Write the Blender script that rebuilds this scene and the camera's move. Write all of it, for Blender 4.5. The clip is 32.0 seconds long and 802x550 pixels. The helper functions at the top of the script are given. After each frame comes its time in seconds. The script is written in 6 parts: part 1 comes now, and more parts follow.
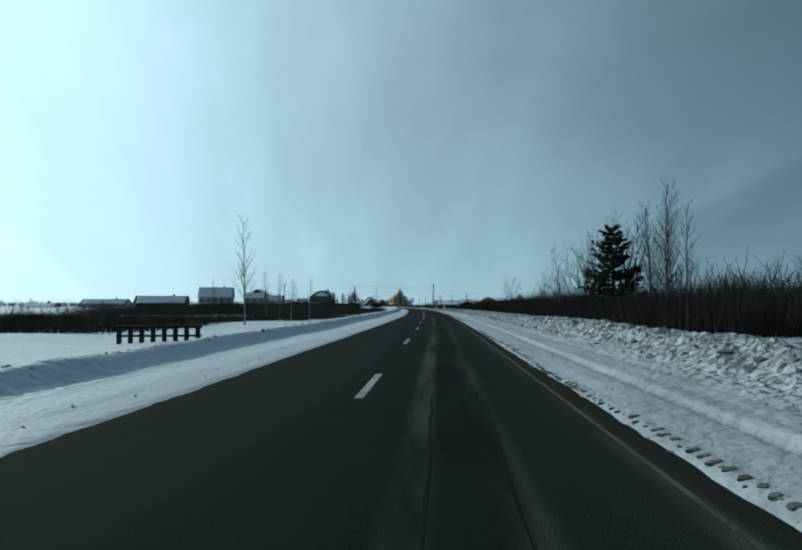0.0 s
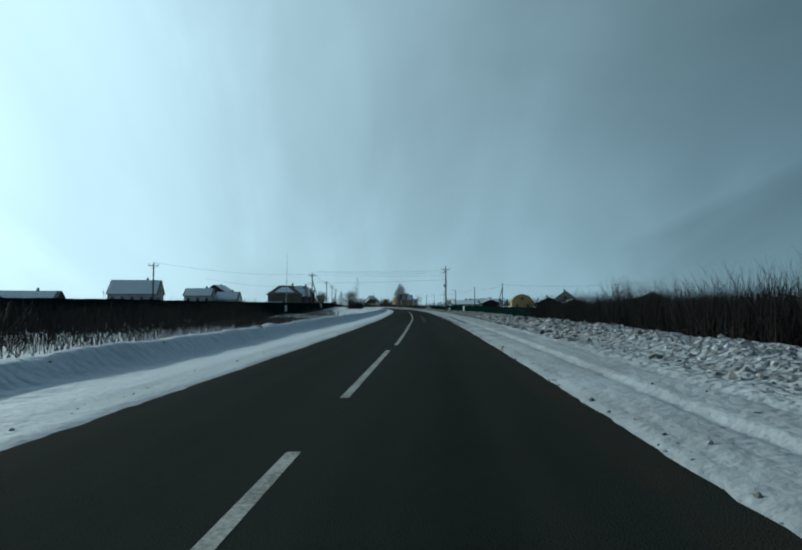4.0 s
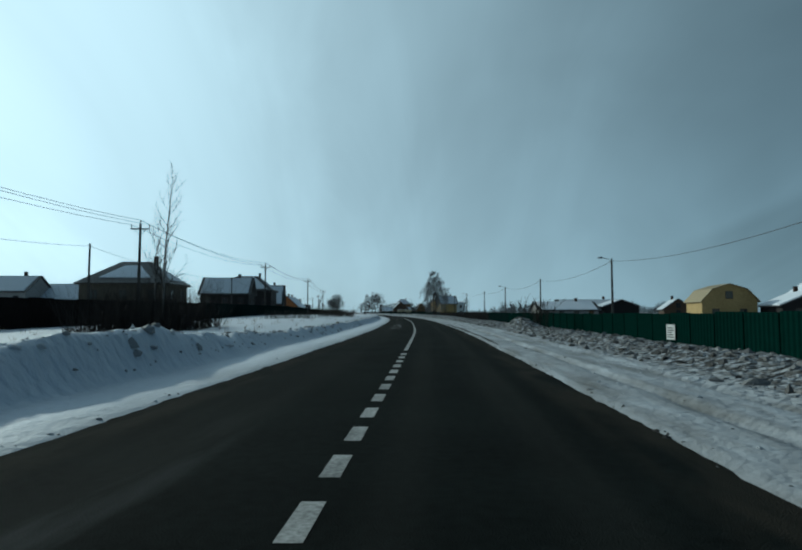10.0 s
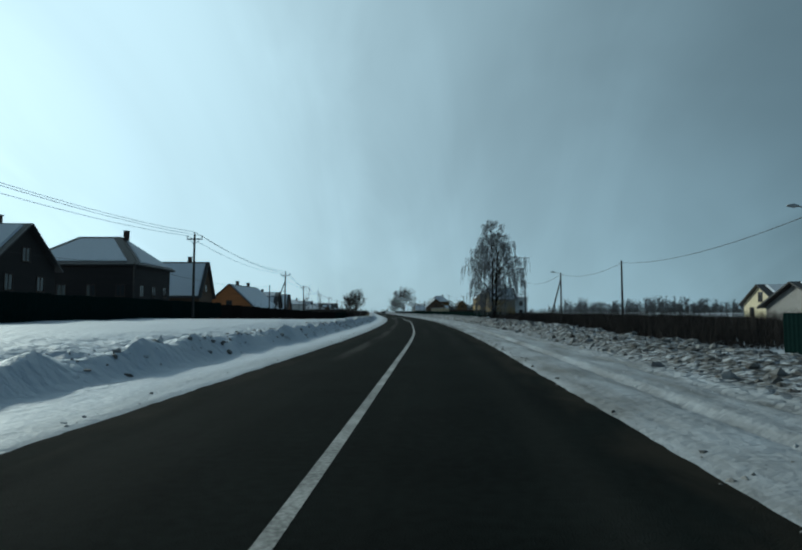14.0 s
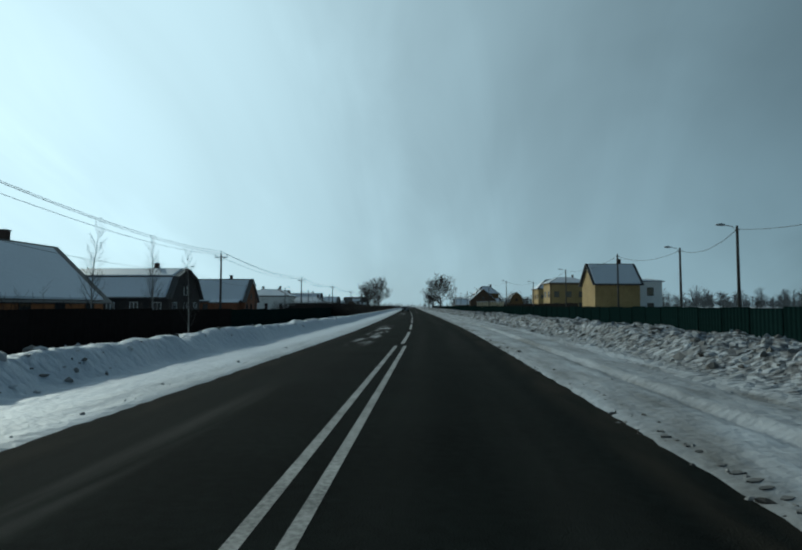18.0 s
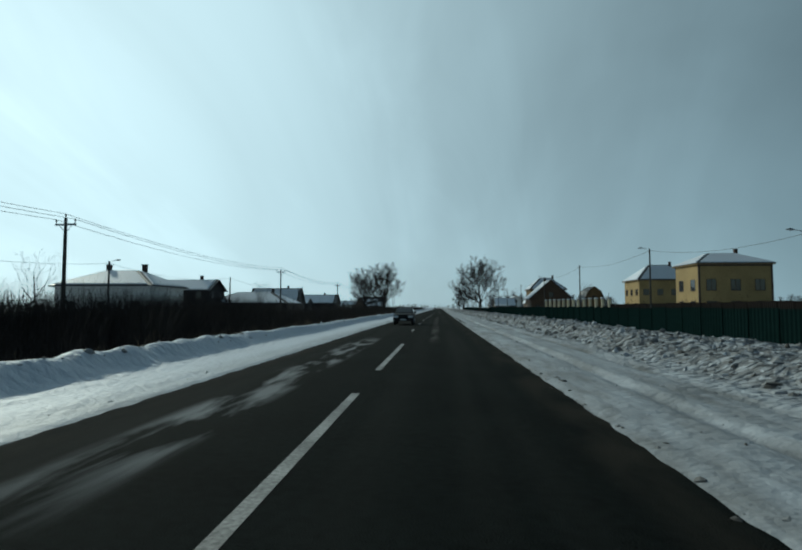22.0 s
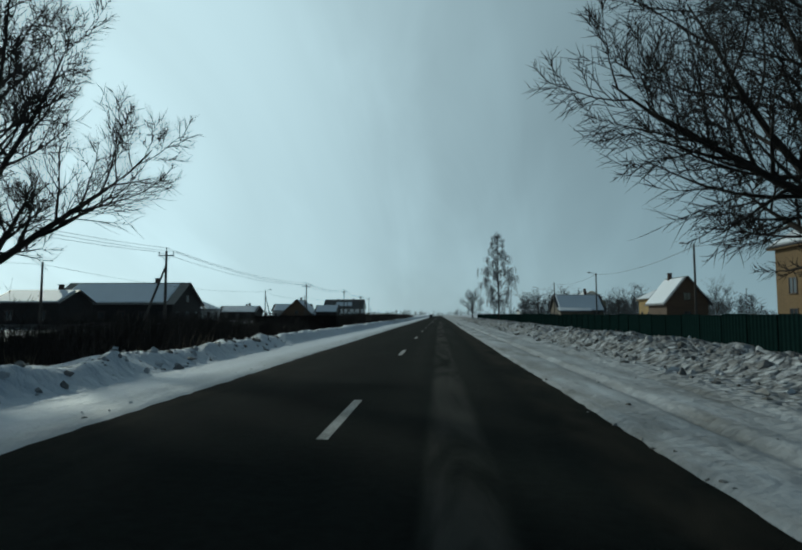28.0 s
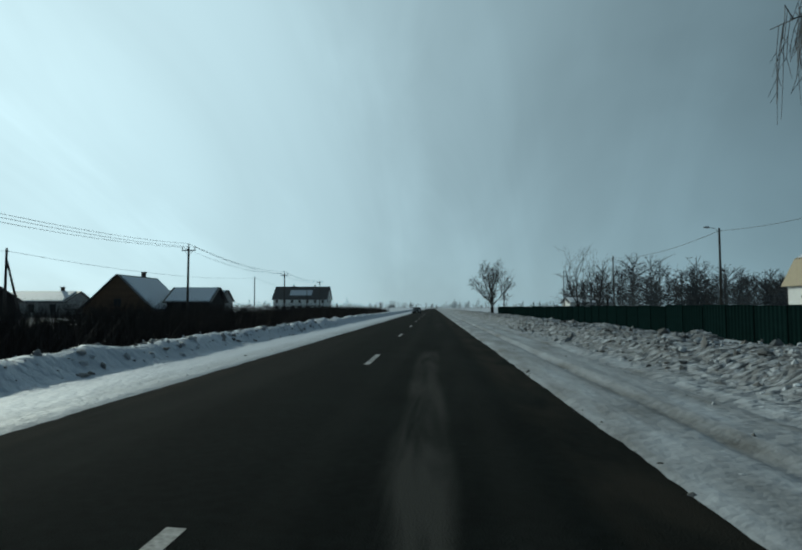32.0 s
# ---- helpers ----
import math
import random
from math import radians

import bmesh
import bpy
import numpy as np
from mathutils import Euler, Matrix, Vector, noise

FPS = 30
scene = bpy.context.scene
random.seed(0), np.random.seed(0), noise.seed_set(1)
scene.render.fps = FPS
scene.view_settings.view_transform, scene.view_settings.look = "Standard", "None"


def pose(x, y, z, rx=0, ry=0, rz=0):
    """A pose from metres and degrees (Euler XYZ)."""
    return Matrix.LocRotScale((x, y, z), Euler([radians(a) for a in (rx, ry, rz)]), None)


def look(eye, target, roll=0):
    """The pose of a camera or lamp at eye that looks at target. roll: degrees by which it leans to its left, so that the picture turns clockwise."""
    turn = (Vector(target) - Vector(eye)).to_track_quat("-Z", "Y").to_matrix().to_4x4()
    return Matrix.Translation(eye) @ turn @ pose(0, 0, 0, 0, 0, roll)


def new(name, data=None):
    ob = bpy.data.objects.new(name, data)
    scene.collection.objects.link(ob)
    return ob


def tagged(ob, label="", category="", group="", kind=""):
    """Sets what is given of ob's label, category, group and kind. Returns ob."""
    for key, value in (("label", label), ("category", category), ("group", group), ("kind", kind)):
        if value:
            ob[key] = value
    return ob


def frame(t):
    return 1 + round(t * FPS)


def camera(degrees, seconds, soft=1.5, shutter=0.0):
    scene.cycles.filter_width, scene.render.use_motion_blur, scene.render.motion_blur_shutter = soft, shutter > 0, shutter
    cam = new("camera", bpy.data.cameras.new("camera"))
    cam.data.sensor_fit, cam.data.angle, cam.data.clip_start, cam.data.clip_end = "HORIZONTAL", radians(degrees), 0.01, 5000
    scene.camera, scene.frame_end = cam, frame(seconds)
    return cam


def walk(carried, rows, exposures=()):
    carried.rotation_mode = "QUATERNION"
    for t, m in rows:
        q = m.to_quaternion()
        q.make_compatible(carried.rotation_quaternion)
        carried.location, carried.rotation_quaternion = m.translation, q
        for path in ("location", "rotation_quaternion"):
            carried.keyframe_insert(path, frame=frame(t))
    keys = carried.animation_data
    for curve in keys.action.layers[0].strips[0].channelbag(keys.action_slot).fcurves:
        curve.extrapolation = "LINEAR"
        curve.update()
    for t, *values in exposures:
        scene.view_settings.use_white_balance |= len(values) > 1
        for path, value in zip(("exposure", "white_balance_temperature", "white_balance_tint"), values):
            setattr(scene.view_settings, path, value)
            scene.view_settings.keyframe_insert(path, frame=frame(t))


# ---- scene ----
cam = camera(71.17, 32.0, 2.1)
# seconds, eye, (tilt up, turn left) in degrees
PATH = [
    (0, (-0.00, -0.00, 1.510), (3.09, -5.46)),
    (0.5, (1.97, 12.15, 1.493), (2.75, -5.38)),
    (1, (3.95, 24.24, 1.501), (3.58, -5.15)),
    (1.5, (5.82, 36.28, 1.500), (2.81, -5.13)),
    (2, (7.69, 48.29, 1.500), (2.93, -5.20)),
    (2.5, (9.52, 60.30, 1.499), (3.00, -4.69)),
    (3, (11.25, 72.36, 1.500), (2.89, -4.32)),
    (3.5, (12.97, 84.48, 1.500), (2.91, -4.58)),
    (5.5, (18.99, 133.39, 1.500), (3.98, -2.61)),
    (6, (20.26, 145.39, 1.500), (3.39, -2.34)),
    (6.5, (21.44, 157.27, 1.504), (3.59, -2.06)),
    (7, (22.52, 168.94, 1.503), (3.53, -1.42)),
    (7.5, (23.48, 180.45, 1.502), (3.76, -1.22)),
    (8, (24.41, 191.85, 1.498), (3.09, -1.35)),
    (8.5, (25.39, 202.79, 1.501), (3.18, -1.43)),
    (9, (26.34, 213.93, 1.499), (3.64, -1.27)),
    (9.5, (27.22, 225.29, 1.499), (3.85, -0.49)),
    (10, (27.94, 236.66, 1.500), (3.77, 0.11)),
    (10.5, (28.52, 247.74, 1.490), (3.89, 0.57)),
    (11, (29.09, 258.99, 1.503), (3.95, 0.74)),
    (11.5, (29.60, 269.93, 1.500), (3.20, 1.30)),
    (12, (30.00, 280.70, 1.500), (3.82, 1.95)),
    (12.5, (30.31, 291.48, 1.500), (4.12, 2.59)),
    (13, (30.47, 302.69, 1.501), (3.89, 3.36)),
    (13.5, (30.50, 313.58, 1.502), (3.75, 3.77)),
    (15.5, (29.81, 354.88, 1.502), (3.54, 5.58)),
    (16, (29.48, 365.11, 1.501), (3.22, 6.20)),
    (16.5, (28.96, 375.44, 1.497), (3.92, 7.03)),
    (17, (28.31, 386.15, 1.499), (3.44, 7.61)),
    (17.5, (27.53, 396.93, 1.501), (3.31, 8.08)),
    (18.5, (25.77, 419.36, 1.500), (3.07, 8.30)),
    (19, (24.78, 431.04, 1.513), (3.17, 8.65)),
    (19.5, (23.64, 442.76, 1.485), (2.88, 9.84)),
    (20, (22.28, 454.30, 1.504), (3.58, 10.74)),
    (20.5, (20.87, 465.79, 1.499), (3.46, 10.79)),
    (21, (19.40, 477.63, 1.502), (3.58, 10.76)),
    (21.5, (17.91, 489.60, 1.502), (2.99, 10.84)),
    (22, (16.37, 501.82, 1.503), (3.31, 11.10)),
    (22.5, (14.73, 514.22, 1.501), (3.25, 11.27)),
    (23, (13.09, 526.73, 1.496), (3.11, 11.08)),
    (23.5, (11.51, 539.35, 1.500), (3.14, 10.89)),
    (24, (9.88, 552.01, 1.499), (3.75, 11.40)),
    (24.5, (8.21, 564.41, 1.500), (3.82, 11.79)),
    (26.5, (1.70, 616.43, 1.503), (4.10, 11.21)),
    (27, (0.06, 629.37, 1.496), (3.59, 11.09)),
    (27.5, (-1.54, 642.22, 1.500), (3.52, 11.05)),
    (28, (-3.23, 655.28, 1.501), (4.02, 11.02)),
    (28.5, (-4.90, 668.45, 1.503), (3.72, 10.89)),
    (29, (-6.56, 681.58, 1.501), (3.37, 10.98)),
    (29.5, (-8.25, 694.64, 1.497), (3.15, 11.05)),
    (30, (-9.92, 707.79, 1.496), (3.10, 10.83)),
    (30.5, (-11.50, 720.63, 1.497), (3.35, 10.73)),
    (31, (-12.96, 733.41, 1.478), (3.15, 10.38)),
    (31.5, (-14.36, 746.08, 1.498), (2.97, 10.22)),
    (32, (-15.76, 758.51, 1.505), (3.27, 10.41)),
]
walk(cam, [(t, pose(x, y, z, 90 + tilt, 0, turn)) for t, (x, y, z), (tilt, turn) in PATH], [(0, -0.52, 5480, -9), (1, -0.60, 5480, -9), (2, -0.50, 5480, -9), (3, -0.55, 5480, -9), (6, -0.65, 5480, -9), (8, -0.62, 5480, -9), (9, -0.55, 5480, -9), (10, -0.72, 5490, -9), (11, -0.78, 5500, -9), (12, -0.70, 5540, -8), (13, -0.72, 5560, -8), (16, -0.85, 5600, -8), (17, -0.95, 5600, -8), (18, -0.82, 5640, -8), (19, -0.75, 5680, -8), (20, -0.85, 5700, -8), (21, -0.92, 5750, -8), (22, -0.82, 5780, -8), (23, -0.65, 5860, -8), (24, -0.82, 5780, -8), (27, -1.05, 5780, -8), (28, -0.95, 5820, -8), (29, -0.90, 5780, -8), (30, -0.88, 5760, -8), (31, -0.92, 5760, -8), (32, -0.95, 5760, -8)])

# ---------------------------------------------------------------- light
SUN_TURN, SUN_HIGH = 50.0, 24.0  # degrees left of +y, degrees up
world = bpy.data.worlds.new("winter_sky")
scene.world = world
world.use_nodes = True


def sun_vector():
    a, e = radians(SUN_TURN), radians(SUN_HIGH)
    return Vector((-math.sin(a) * math.cos(e), math.cos(a) * math.cos(e), math.sin(e)))


def build_sky():
    nt = world.node_tree
    nt.nodes.clear()
    link = nt.links.new

    def math_node(op, a, b=None, c=None, clamp=False):
        n = nt.nodes.new("ShaderNodeMath")
        n.operation, n.use_clamp = op, clamp
        for k, v in enumerate((a, b, c)):
            if v is None:
                continue
            if isinstance(v, (int, float)):
                n.inputs[k].default_value = v
            else:
                link(v, n.inputs[k])
        return n.outputs[0]

    def ramp(value, lo, hi, out_lo=0.0, out_hi=1.0):
        n = nt.nodes.new("ShaderNodeMapRange")
        n.interpolation_type = "SMOOTHSTEP"
        n.inputs["From Min"].default_value, n.inputs["From Max"].default_value = lo, hi
        n.inputs["To Min"].default_value, n.inputs["To Max"].default_value = out_lo, out_hi
        link(value, n.inputs["Value"])
        return n.outputs[0]

    def wisps(x, y, scale, along, turn, detail, warp, rough=0.55):
        """Cloud noise on a flat layer, drawn out along one direction."""
        v = nt.nodes.new("ShaderNodeCombineXYZ")
        link(x, v.inputs[0])
        link(y, v.inputs[1])
        mp = nt.nodes.new("ShaderNodeMapping")
        mp.inputs["Rotation"].default_value = (0, 0, radians(turn))
        mp.inputs["Scale"].default_value = (1.0, along, 1.0)
        link(v.outputs[0], mp.inputs["Vector"])
        n = nt.nodes.new("ShaderNodeTexNoise")
        n.inputs["Scale"].default_value, n.inputs["Detail"].default_value = scale, detail
        n.inputs["Roughness"].default_value, n.inputs["Distortion"].default_value = rough, warp
        link(mp.outputs[0], n.inputs["Vector"])
        return n.outputs["Fac"]

    out = nt.nodes.new("ShaderNodeOutputWorld")
    sky = nt.nodes.new("ShaderNodeTexSky")
    sky.sky_type, sky.sun_disc = "NISHITA", False
    sky.sun_elevation, sky.sun_rotation = radians(SUN_HIGH), radians(-SUN_TURN)
    sky.air_density, sky.dust_density, sky.ozone_density = 1.0, 0.6, 2.0
    coord = nt.nodes.new("ShaderNodeTexCoord")
    sep = nt.nodes.new("ShaderNodeSeparateXYZ")
    link(coord.outputs["Generated"], sep.inputs[0])
    up = math_node("MAXIMUM", sep.outputs["Z"], 0.0)
    toward = nt.nodes.new("ShaderNodeVectorMath")
    toward.operation = "DOT_PRODUCT"
    link(coord.outputs["Generated"], toward.inputs[0])
    toward.inputs[1].default_value = sun_vector()
    # a flat layer of thin cloud overhead
    over = math_node("ADD", up, 0.55)
    px, py = math_node("DIVIDE", sep.outputs["X"], over), math_node("DIVIDE", sep.outputs["Y"], over)
    soft_cloud = wisps(px, py, 1.5, 0.6, 25, 4, 0.7, 0.5)
    streaks = wisps(px, py, 2.6, 0.32, 58, 6, 1.1, 0.55)
    near = math_node("MULTIPLY_ADD", toward.outputs["Value"], 1 / 1.3, 0.3 / 1.3, True)
    glow = math_node("MULTIPLY_ADD", math_node("POWER", near, 3.0), 14.6, 0.3)
    haze = math_node("MULTIPLY", math_node("EXPONENT", math_node("MULTIPLY", up, -3.0)), 5.4)
    # less of the low haze shines on the sun's side
    haze = math_node("MULTIPLY", haze, ramp(toward.outputs["Value"], 0.2, 0.9, 1.0, 0.5))
    light = math_node("ADD", glow, haze)
    light = math_node("MULTIPLY", light, ramp(soft_cloud, 0.32, 0.68, 0.90, 1.14))
    light = math_node("MULTIPLY", light, ramp(streaks, 0.40, 0.72, 0.98, 1.10))
    # a bank of darker cloud low on the side away from the sun
    side = math_node("DIVIDE", sep.outputs["X"], math_node("MAXIMUM", sep.outputs["Y"], 0.05))
    top = math_node("MULTIPLY_ADD", math_node("SUBTRACT", side, 0.51), 0.27, 0.115)
    top = math_node("MULTIPLY_ADD", math_node("SUBTRACT", streaks, 0.5), 0.05, top)
    below = math_node("MULTIPLY", ramp(math_node("SUBTRACT", top, up), -0.008, 0.022), ramp(side, 0.40, 0.62))
    light = math_node("MULTIPLY", light, math_node("MULTIPLY_ADD", below, -0.19, 1.0))
    tone = nt.nodes.new("ShaderNodeMix")
    tone.data_type = "RGBA"
    tone.inputs["A"].default_value, tone.inputs["B"].default_value = (0.66, 0.935, 1.14, 1), (0.84, 0.95, 1.01, 1)
    link(near, tone.inputs["Factor"])
    cloud = nt.nodes.new("ShaderNodeVectorMath")
    cloud.operation = "SCALE"
    link(tone.outputs["Result"], cloud.inputs[0])
    link(light, cloud.inputs["Scale"])
    # the veil thins into open blue far from the sun
    cover = ramp(toward.outputs["Value"], -0.55, 0.10, 0.25, 0.93)
    mix = nt.nodes.new("ShaderNodeMix")
    mix.data_type = "RGBA"
    link(cover, mix.inputs["Factor"])
    link(sky.outputs[0], mix.inputs["A"])
    link(cloud.outputs[0], mix.inputs["B"])
    back = nt.nodes.new("ShaderNodeBackground")
    back.inputs["Strength"].default_value = 0.10
    link(mix.outputs["Result"], back.inputs["Color"])
    link(back.outputs[0], out.inputs[0])


build_sky()
sun = new("sun", bpy.data.lights.new("sun", "SUN"))
sun.data.energy, sun.data.angle, sun.data.color = 4.0, radians(2.5), (1.0, 0.91, 0.77)
sun.matrix_world = look(sun_vector() * 300, (0, 0, 0))


# ---------------------------------------------------------------- materials
def material(name, color, rough=0.8, metal=0.0, vary=0.25, scale=3.0, bump=0.0, bump_scale=40.0, dark=None, spec=0.3, coords="Object", stretch=(1, 1, 1)):
    """A surface with grain at two scales, from color towards dark."""
    m = bpy.data.materials.new(name)
    m.use_nodes = True
    nt = m.node_tree
    link = nt.links.new
    b = nt.nodes["Principled BSDF"]
    b.inputs["Roughness"].default_value, b.inputs["Metallic"].default_value = rough, metal
    b.inputs["Specular IOR Level"].default_value = spec
    co = nt.nodes.new("ShaderNodeTexCoord")
    mp = nt.nodes.new("ShaderNodeMapping")
    mp.inputs["Scale"].default_value = stretch
    link(co.outputs[coords], mp.inputs["Vector"])
    big = nt.nodes.new("ShaderNodeTexNoise")
    big.inputs["Scale"].default_value, big.inputs["Detail"].default_value = scale * 0.25, 4
    fine = nt.nodes.new("ShaderNodeTexNoise")
    fine.inputs["Scale"].default_value, fine.inputs["Detail"].default_value = scale * 4, 6
    link(mp.outputs[0], big.inputs["Vector"])
    link(mp.outputs[0], fine.inputs["Vector"])
    add = nt.nodes.new("ShaderNodeMath")
    add.operation = "ADD"
    link(big.outputs["Fac"], add.inputs[0])
    link(fine.outputs["Fac"], add.inputs[1])
    rng = nt.nodes.new("ShaderNodeMapRange")
    rng.inputs["From Min"].default_value, rng.inputs["From Max"].default_value = 0.75, 1.3
    link(add.outputs[0], rng.inputs["Value"])
    mix = nt.nodes.new("ShaderNodeMix")
    mix.data_type = "RGBA"
    dk = dark or tuple(c * (1 - vary) for c in color)
    mix.inputs["A"].default_value, mix.inputs["B"].default_value = (*dk, 1), (*color, 1)
    link(rng.outputs[0], mix.inputs["Factor"])
    info = nt.nodes.new("ShaderNodeObjectInfo")
    hsv = nt.nodes.new("ShaderNodeHueSaturation")
    val = nt.nodes.new("ShaderNodeMapRange")
    val.inputs["To Min"].default_value, val.inputs["To Max"].default_value = 0.88, 1.1
    link(info.outputs["Random"], val.inputs["Value"])
    link(val.outputs[0], hsv.inputs["Value"])
    link(mix.outputs["Result"], hsv.inputs["Color"])
    link(hsv.outputs[0], b.inputs["Base Color"])
    if bump:
        bp = nt.nodes.new("ShaderNodeBump")
        bp.inputs["Strength"].default_value, bp.inputs["Distance"].default_value = bump, 0.05
        n = nt.nodes.new("ShaderNodeTexNoise")
        n.inputs["Scale"].default_value, n.inputs["Detail"].default_value = bump_scale, 5
        link(mp.outputs[0], n.inputs["Vector"])
        link(n.outputs["Fac"], bp.inputs["Height"])
        link(bp.outputs[0], b.inputs["Normal"])
    return m


def asphalt_material():
    """Worn asphalt: u across and v along the road, in metres; wheel tracks, a sawn patch, salt and frost."""
    m = material("asphalt", (0.0112, 0.0142, 0.0132), rough=0.95, vary=0.5, scale=2.0, bump=0.45, bump_scale=50, coords="UV", spec=0.02)
    nt = m.node_tree
    link = nt.links.new
    b = nt.nodes["Principled BSDF"]
    base = b.inputs["Base Color"].links[0].from_socket
    uv = nt.nodes.new("ShaderNodeTexCoord")
    sep = nt.nodes.new("ShaderNodeSeparateXYZ")
    link(uv.outputs["UV"], sep.inputs[0])

    def band(centre, half, soft):
        sub = nt.nodes.new("ShaderNodeMath")
        sub.operation, sub.inputs[1].default_value = "SUBTRACT", centre
        link(sep.outputs["X"], sub.inputs[0])
        ab = nt.nodes.new("ShaderNodeMath")
        ab.operation = "ABSOLUTE"
        link(sub.outputs[0], ab.inputs[0])
        r = nt.nodes.new("ShaderNodeMapRange")
        r.interpolation_type = "SMOOTHSTEP"
        r.inputs["From Min"].default_value, r.inputs["From Max"].default_value = half, half + soft
        r.inputs["To Min"].default_value, r.inputs["To Max"].default_value = 1, 0
        link(ab.outputs[0], r.inputs["Value"])
        return r.outputs[0]

    def streak(scale, lo, hi, along, warp=0.4):
        mp = nt.nodes.new("ShaderNodeMapping")
        mp.inputs["Scale"].default_value = (1.0, along, 1)
        link(uv.outputs["UV"], mp.inputs["Vector"])
        n = nt.nodes.new("ShaderNodeTexNoise")
        n.inputs["Scale"].default_value, n.inputs["Detail"].default_value, n.inputs["Distortion"].default_value = scale, 5, warp
        link(mp.outputs[0], n.inputs["Vector"])
        r = nt.nodes.new("ShaderNodeMapRange")
        r.inputs["From Min"].default_value, r.inputs["From Max"].default_value = lo, hi
        link(n.outputs["Fac"], r.inputs["Value"])
        return r.outputs[0]

    def mul(a, c, k=1.0):
        x = nt.nodes.new("ShaderNodeMath")
        x.operation = "MULTIPLY"
        link(a, x.inputs[0])
        link(c, x.inputs[1])
        y = nt.nodes.new("ShaderNodeMath")
        y.operation, y.inputs[1].default_value = "MULTIPLY", k
        link(x.outputs[0], y.inputs[0])
        return y.outputs[0]

    def over(color, fac, under):
        x = nt.nodes.new("ShaderNodeMix")
        x.data_type = "RGBA"
        x.inputs["B"].default_value = (*color, 1)
        link(fac, x.inputs["Factor"])
        link(under, x.inputs["A"])
        return x.outputs["Result"]

    def stretch(y0, y1, soft=6.0):
        def side(a, b, c, d):
            r = nt.nodes.new("ShaderNodeMapRange")
            r.interpolation_type = "SMOOTHSTEP"
            r.inputs["From Min"].default_value, r.inputs["From Max"].default_value = a, b
            r.inputs["To Min"].default_value, r.inputs["To Max"].default_value = c, d
            link(sep.outputs["Y"], r.inputs["Value"])
            return r.outputs[0]

        return mul(side(y0, y0 + soft, 0, 1), side(y1 - soft, y1, 1, 0))

    # first stretch made paler: its brighter sheen and exposure put into the colour
    base = over((0.0200, 0.0238, 0.0220), mul(stretch(-200, 190, 70.0), streak(0.5, 0.2, 0.6, 0.03), 0.9), base)
    color = over((0.026, 0.0265, 0.024), mul(band(2.2, 0.10, 0.6), streak(0.9, 0.35, 0.75, 0.05), 0.7), base)
    color = over((0.023, 0.0235, 0.0215), mul(band(0.75, 0.05, 0.5), streak(0.8, 0.4, 0.75, 0.04), 0.5), color)
    color = over((0.023, 0.0235, 0.0215), mul(band(-2.1, 0.35, 0.7), streak(0.7, 0.40, 0.75, 0.06), 0.7), color)
    # thin frost and snow dust blown into the far lane
    frost = streak(1.9, 0.47, 0.60, 0.16, 0.35)
    for centre, half, y0, y1, much in ((-1.75, 0.25, 428, 452, 0.7), (-1.7, 0.2, 206, 246, 0.05), (-1.8, 0.3, 503, 530, 0.5), (-1.8, 0.3, 284, 308, 0.22)):
        color = over((0.42, 0.43, 0.44), mul(mul(band(centre, half, 0.35), stretch(y0, y1)), frost, much), color)
    # pale dust along the seams of long patches
    for centre, half, y0, y1, much in ((1.08, 0.06, -30, 78, 0.85), (1.95, 0.04, -30, 40, 0.5), (1.25, 0.06, 142, 186, 0.8), (1.3, 0.1, 524, 590, 0.85), (1.62, 0.2, 632, 780, 0.6), (-1.9, 0.1, 340, 420, 0.6), (3.28, 0.02, -30, 66, 0.9), (3.45, 0.02, 620, 650, 0.9)):
        color = over((0.068, 0.067, 0.061), mul(mul(band(centre, half, 0.22), stretch(y0, y1)), streak(1.6, 0.36, 0.62, 0.12, 0.8), much), color)
    # worn darker asphalt inside the patches
    for centre, half, y0, y1 in ((1.62, 0.32, -30, 80), (1.55, 0.15, 148, 180)):
        color = over((0.008, 0.008, 0.008), mul(mul(band(centre, half, 0.1), stretch(y0, y1)), streak(1.2, 0.35, 0.6, 0.2, 0.8), 0.8), color)
    color = over((0.024, 0.022, 0.018), mul(band(3.45, 0.15, 0.5), streak(1.4, 0.35, 0.6, 0.3), 0.9), color)
    color = over((0.023, 0.0215, 0.018), mul(band(-3.2, 0.1, 0.4), streak(1.4, 0.35, 0.6, 0.3), 0.8), color)
    link(color, b.inputs["Base Color"])
    return m


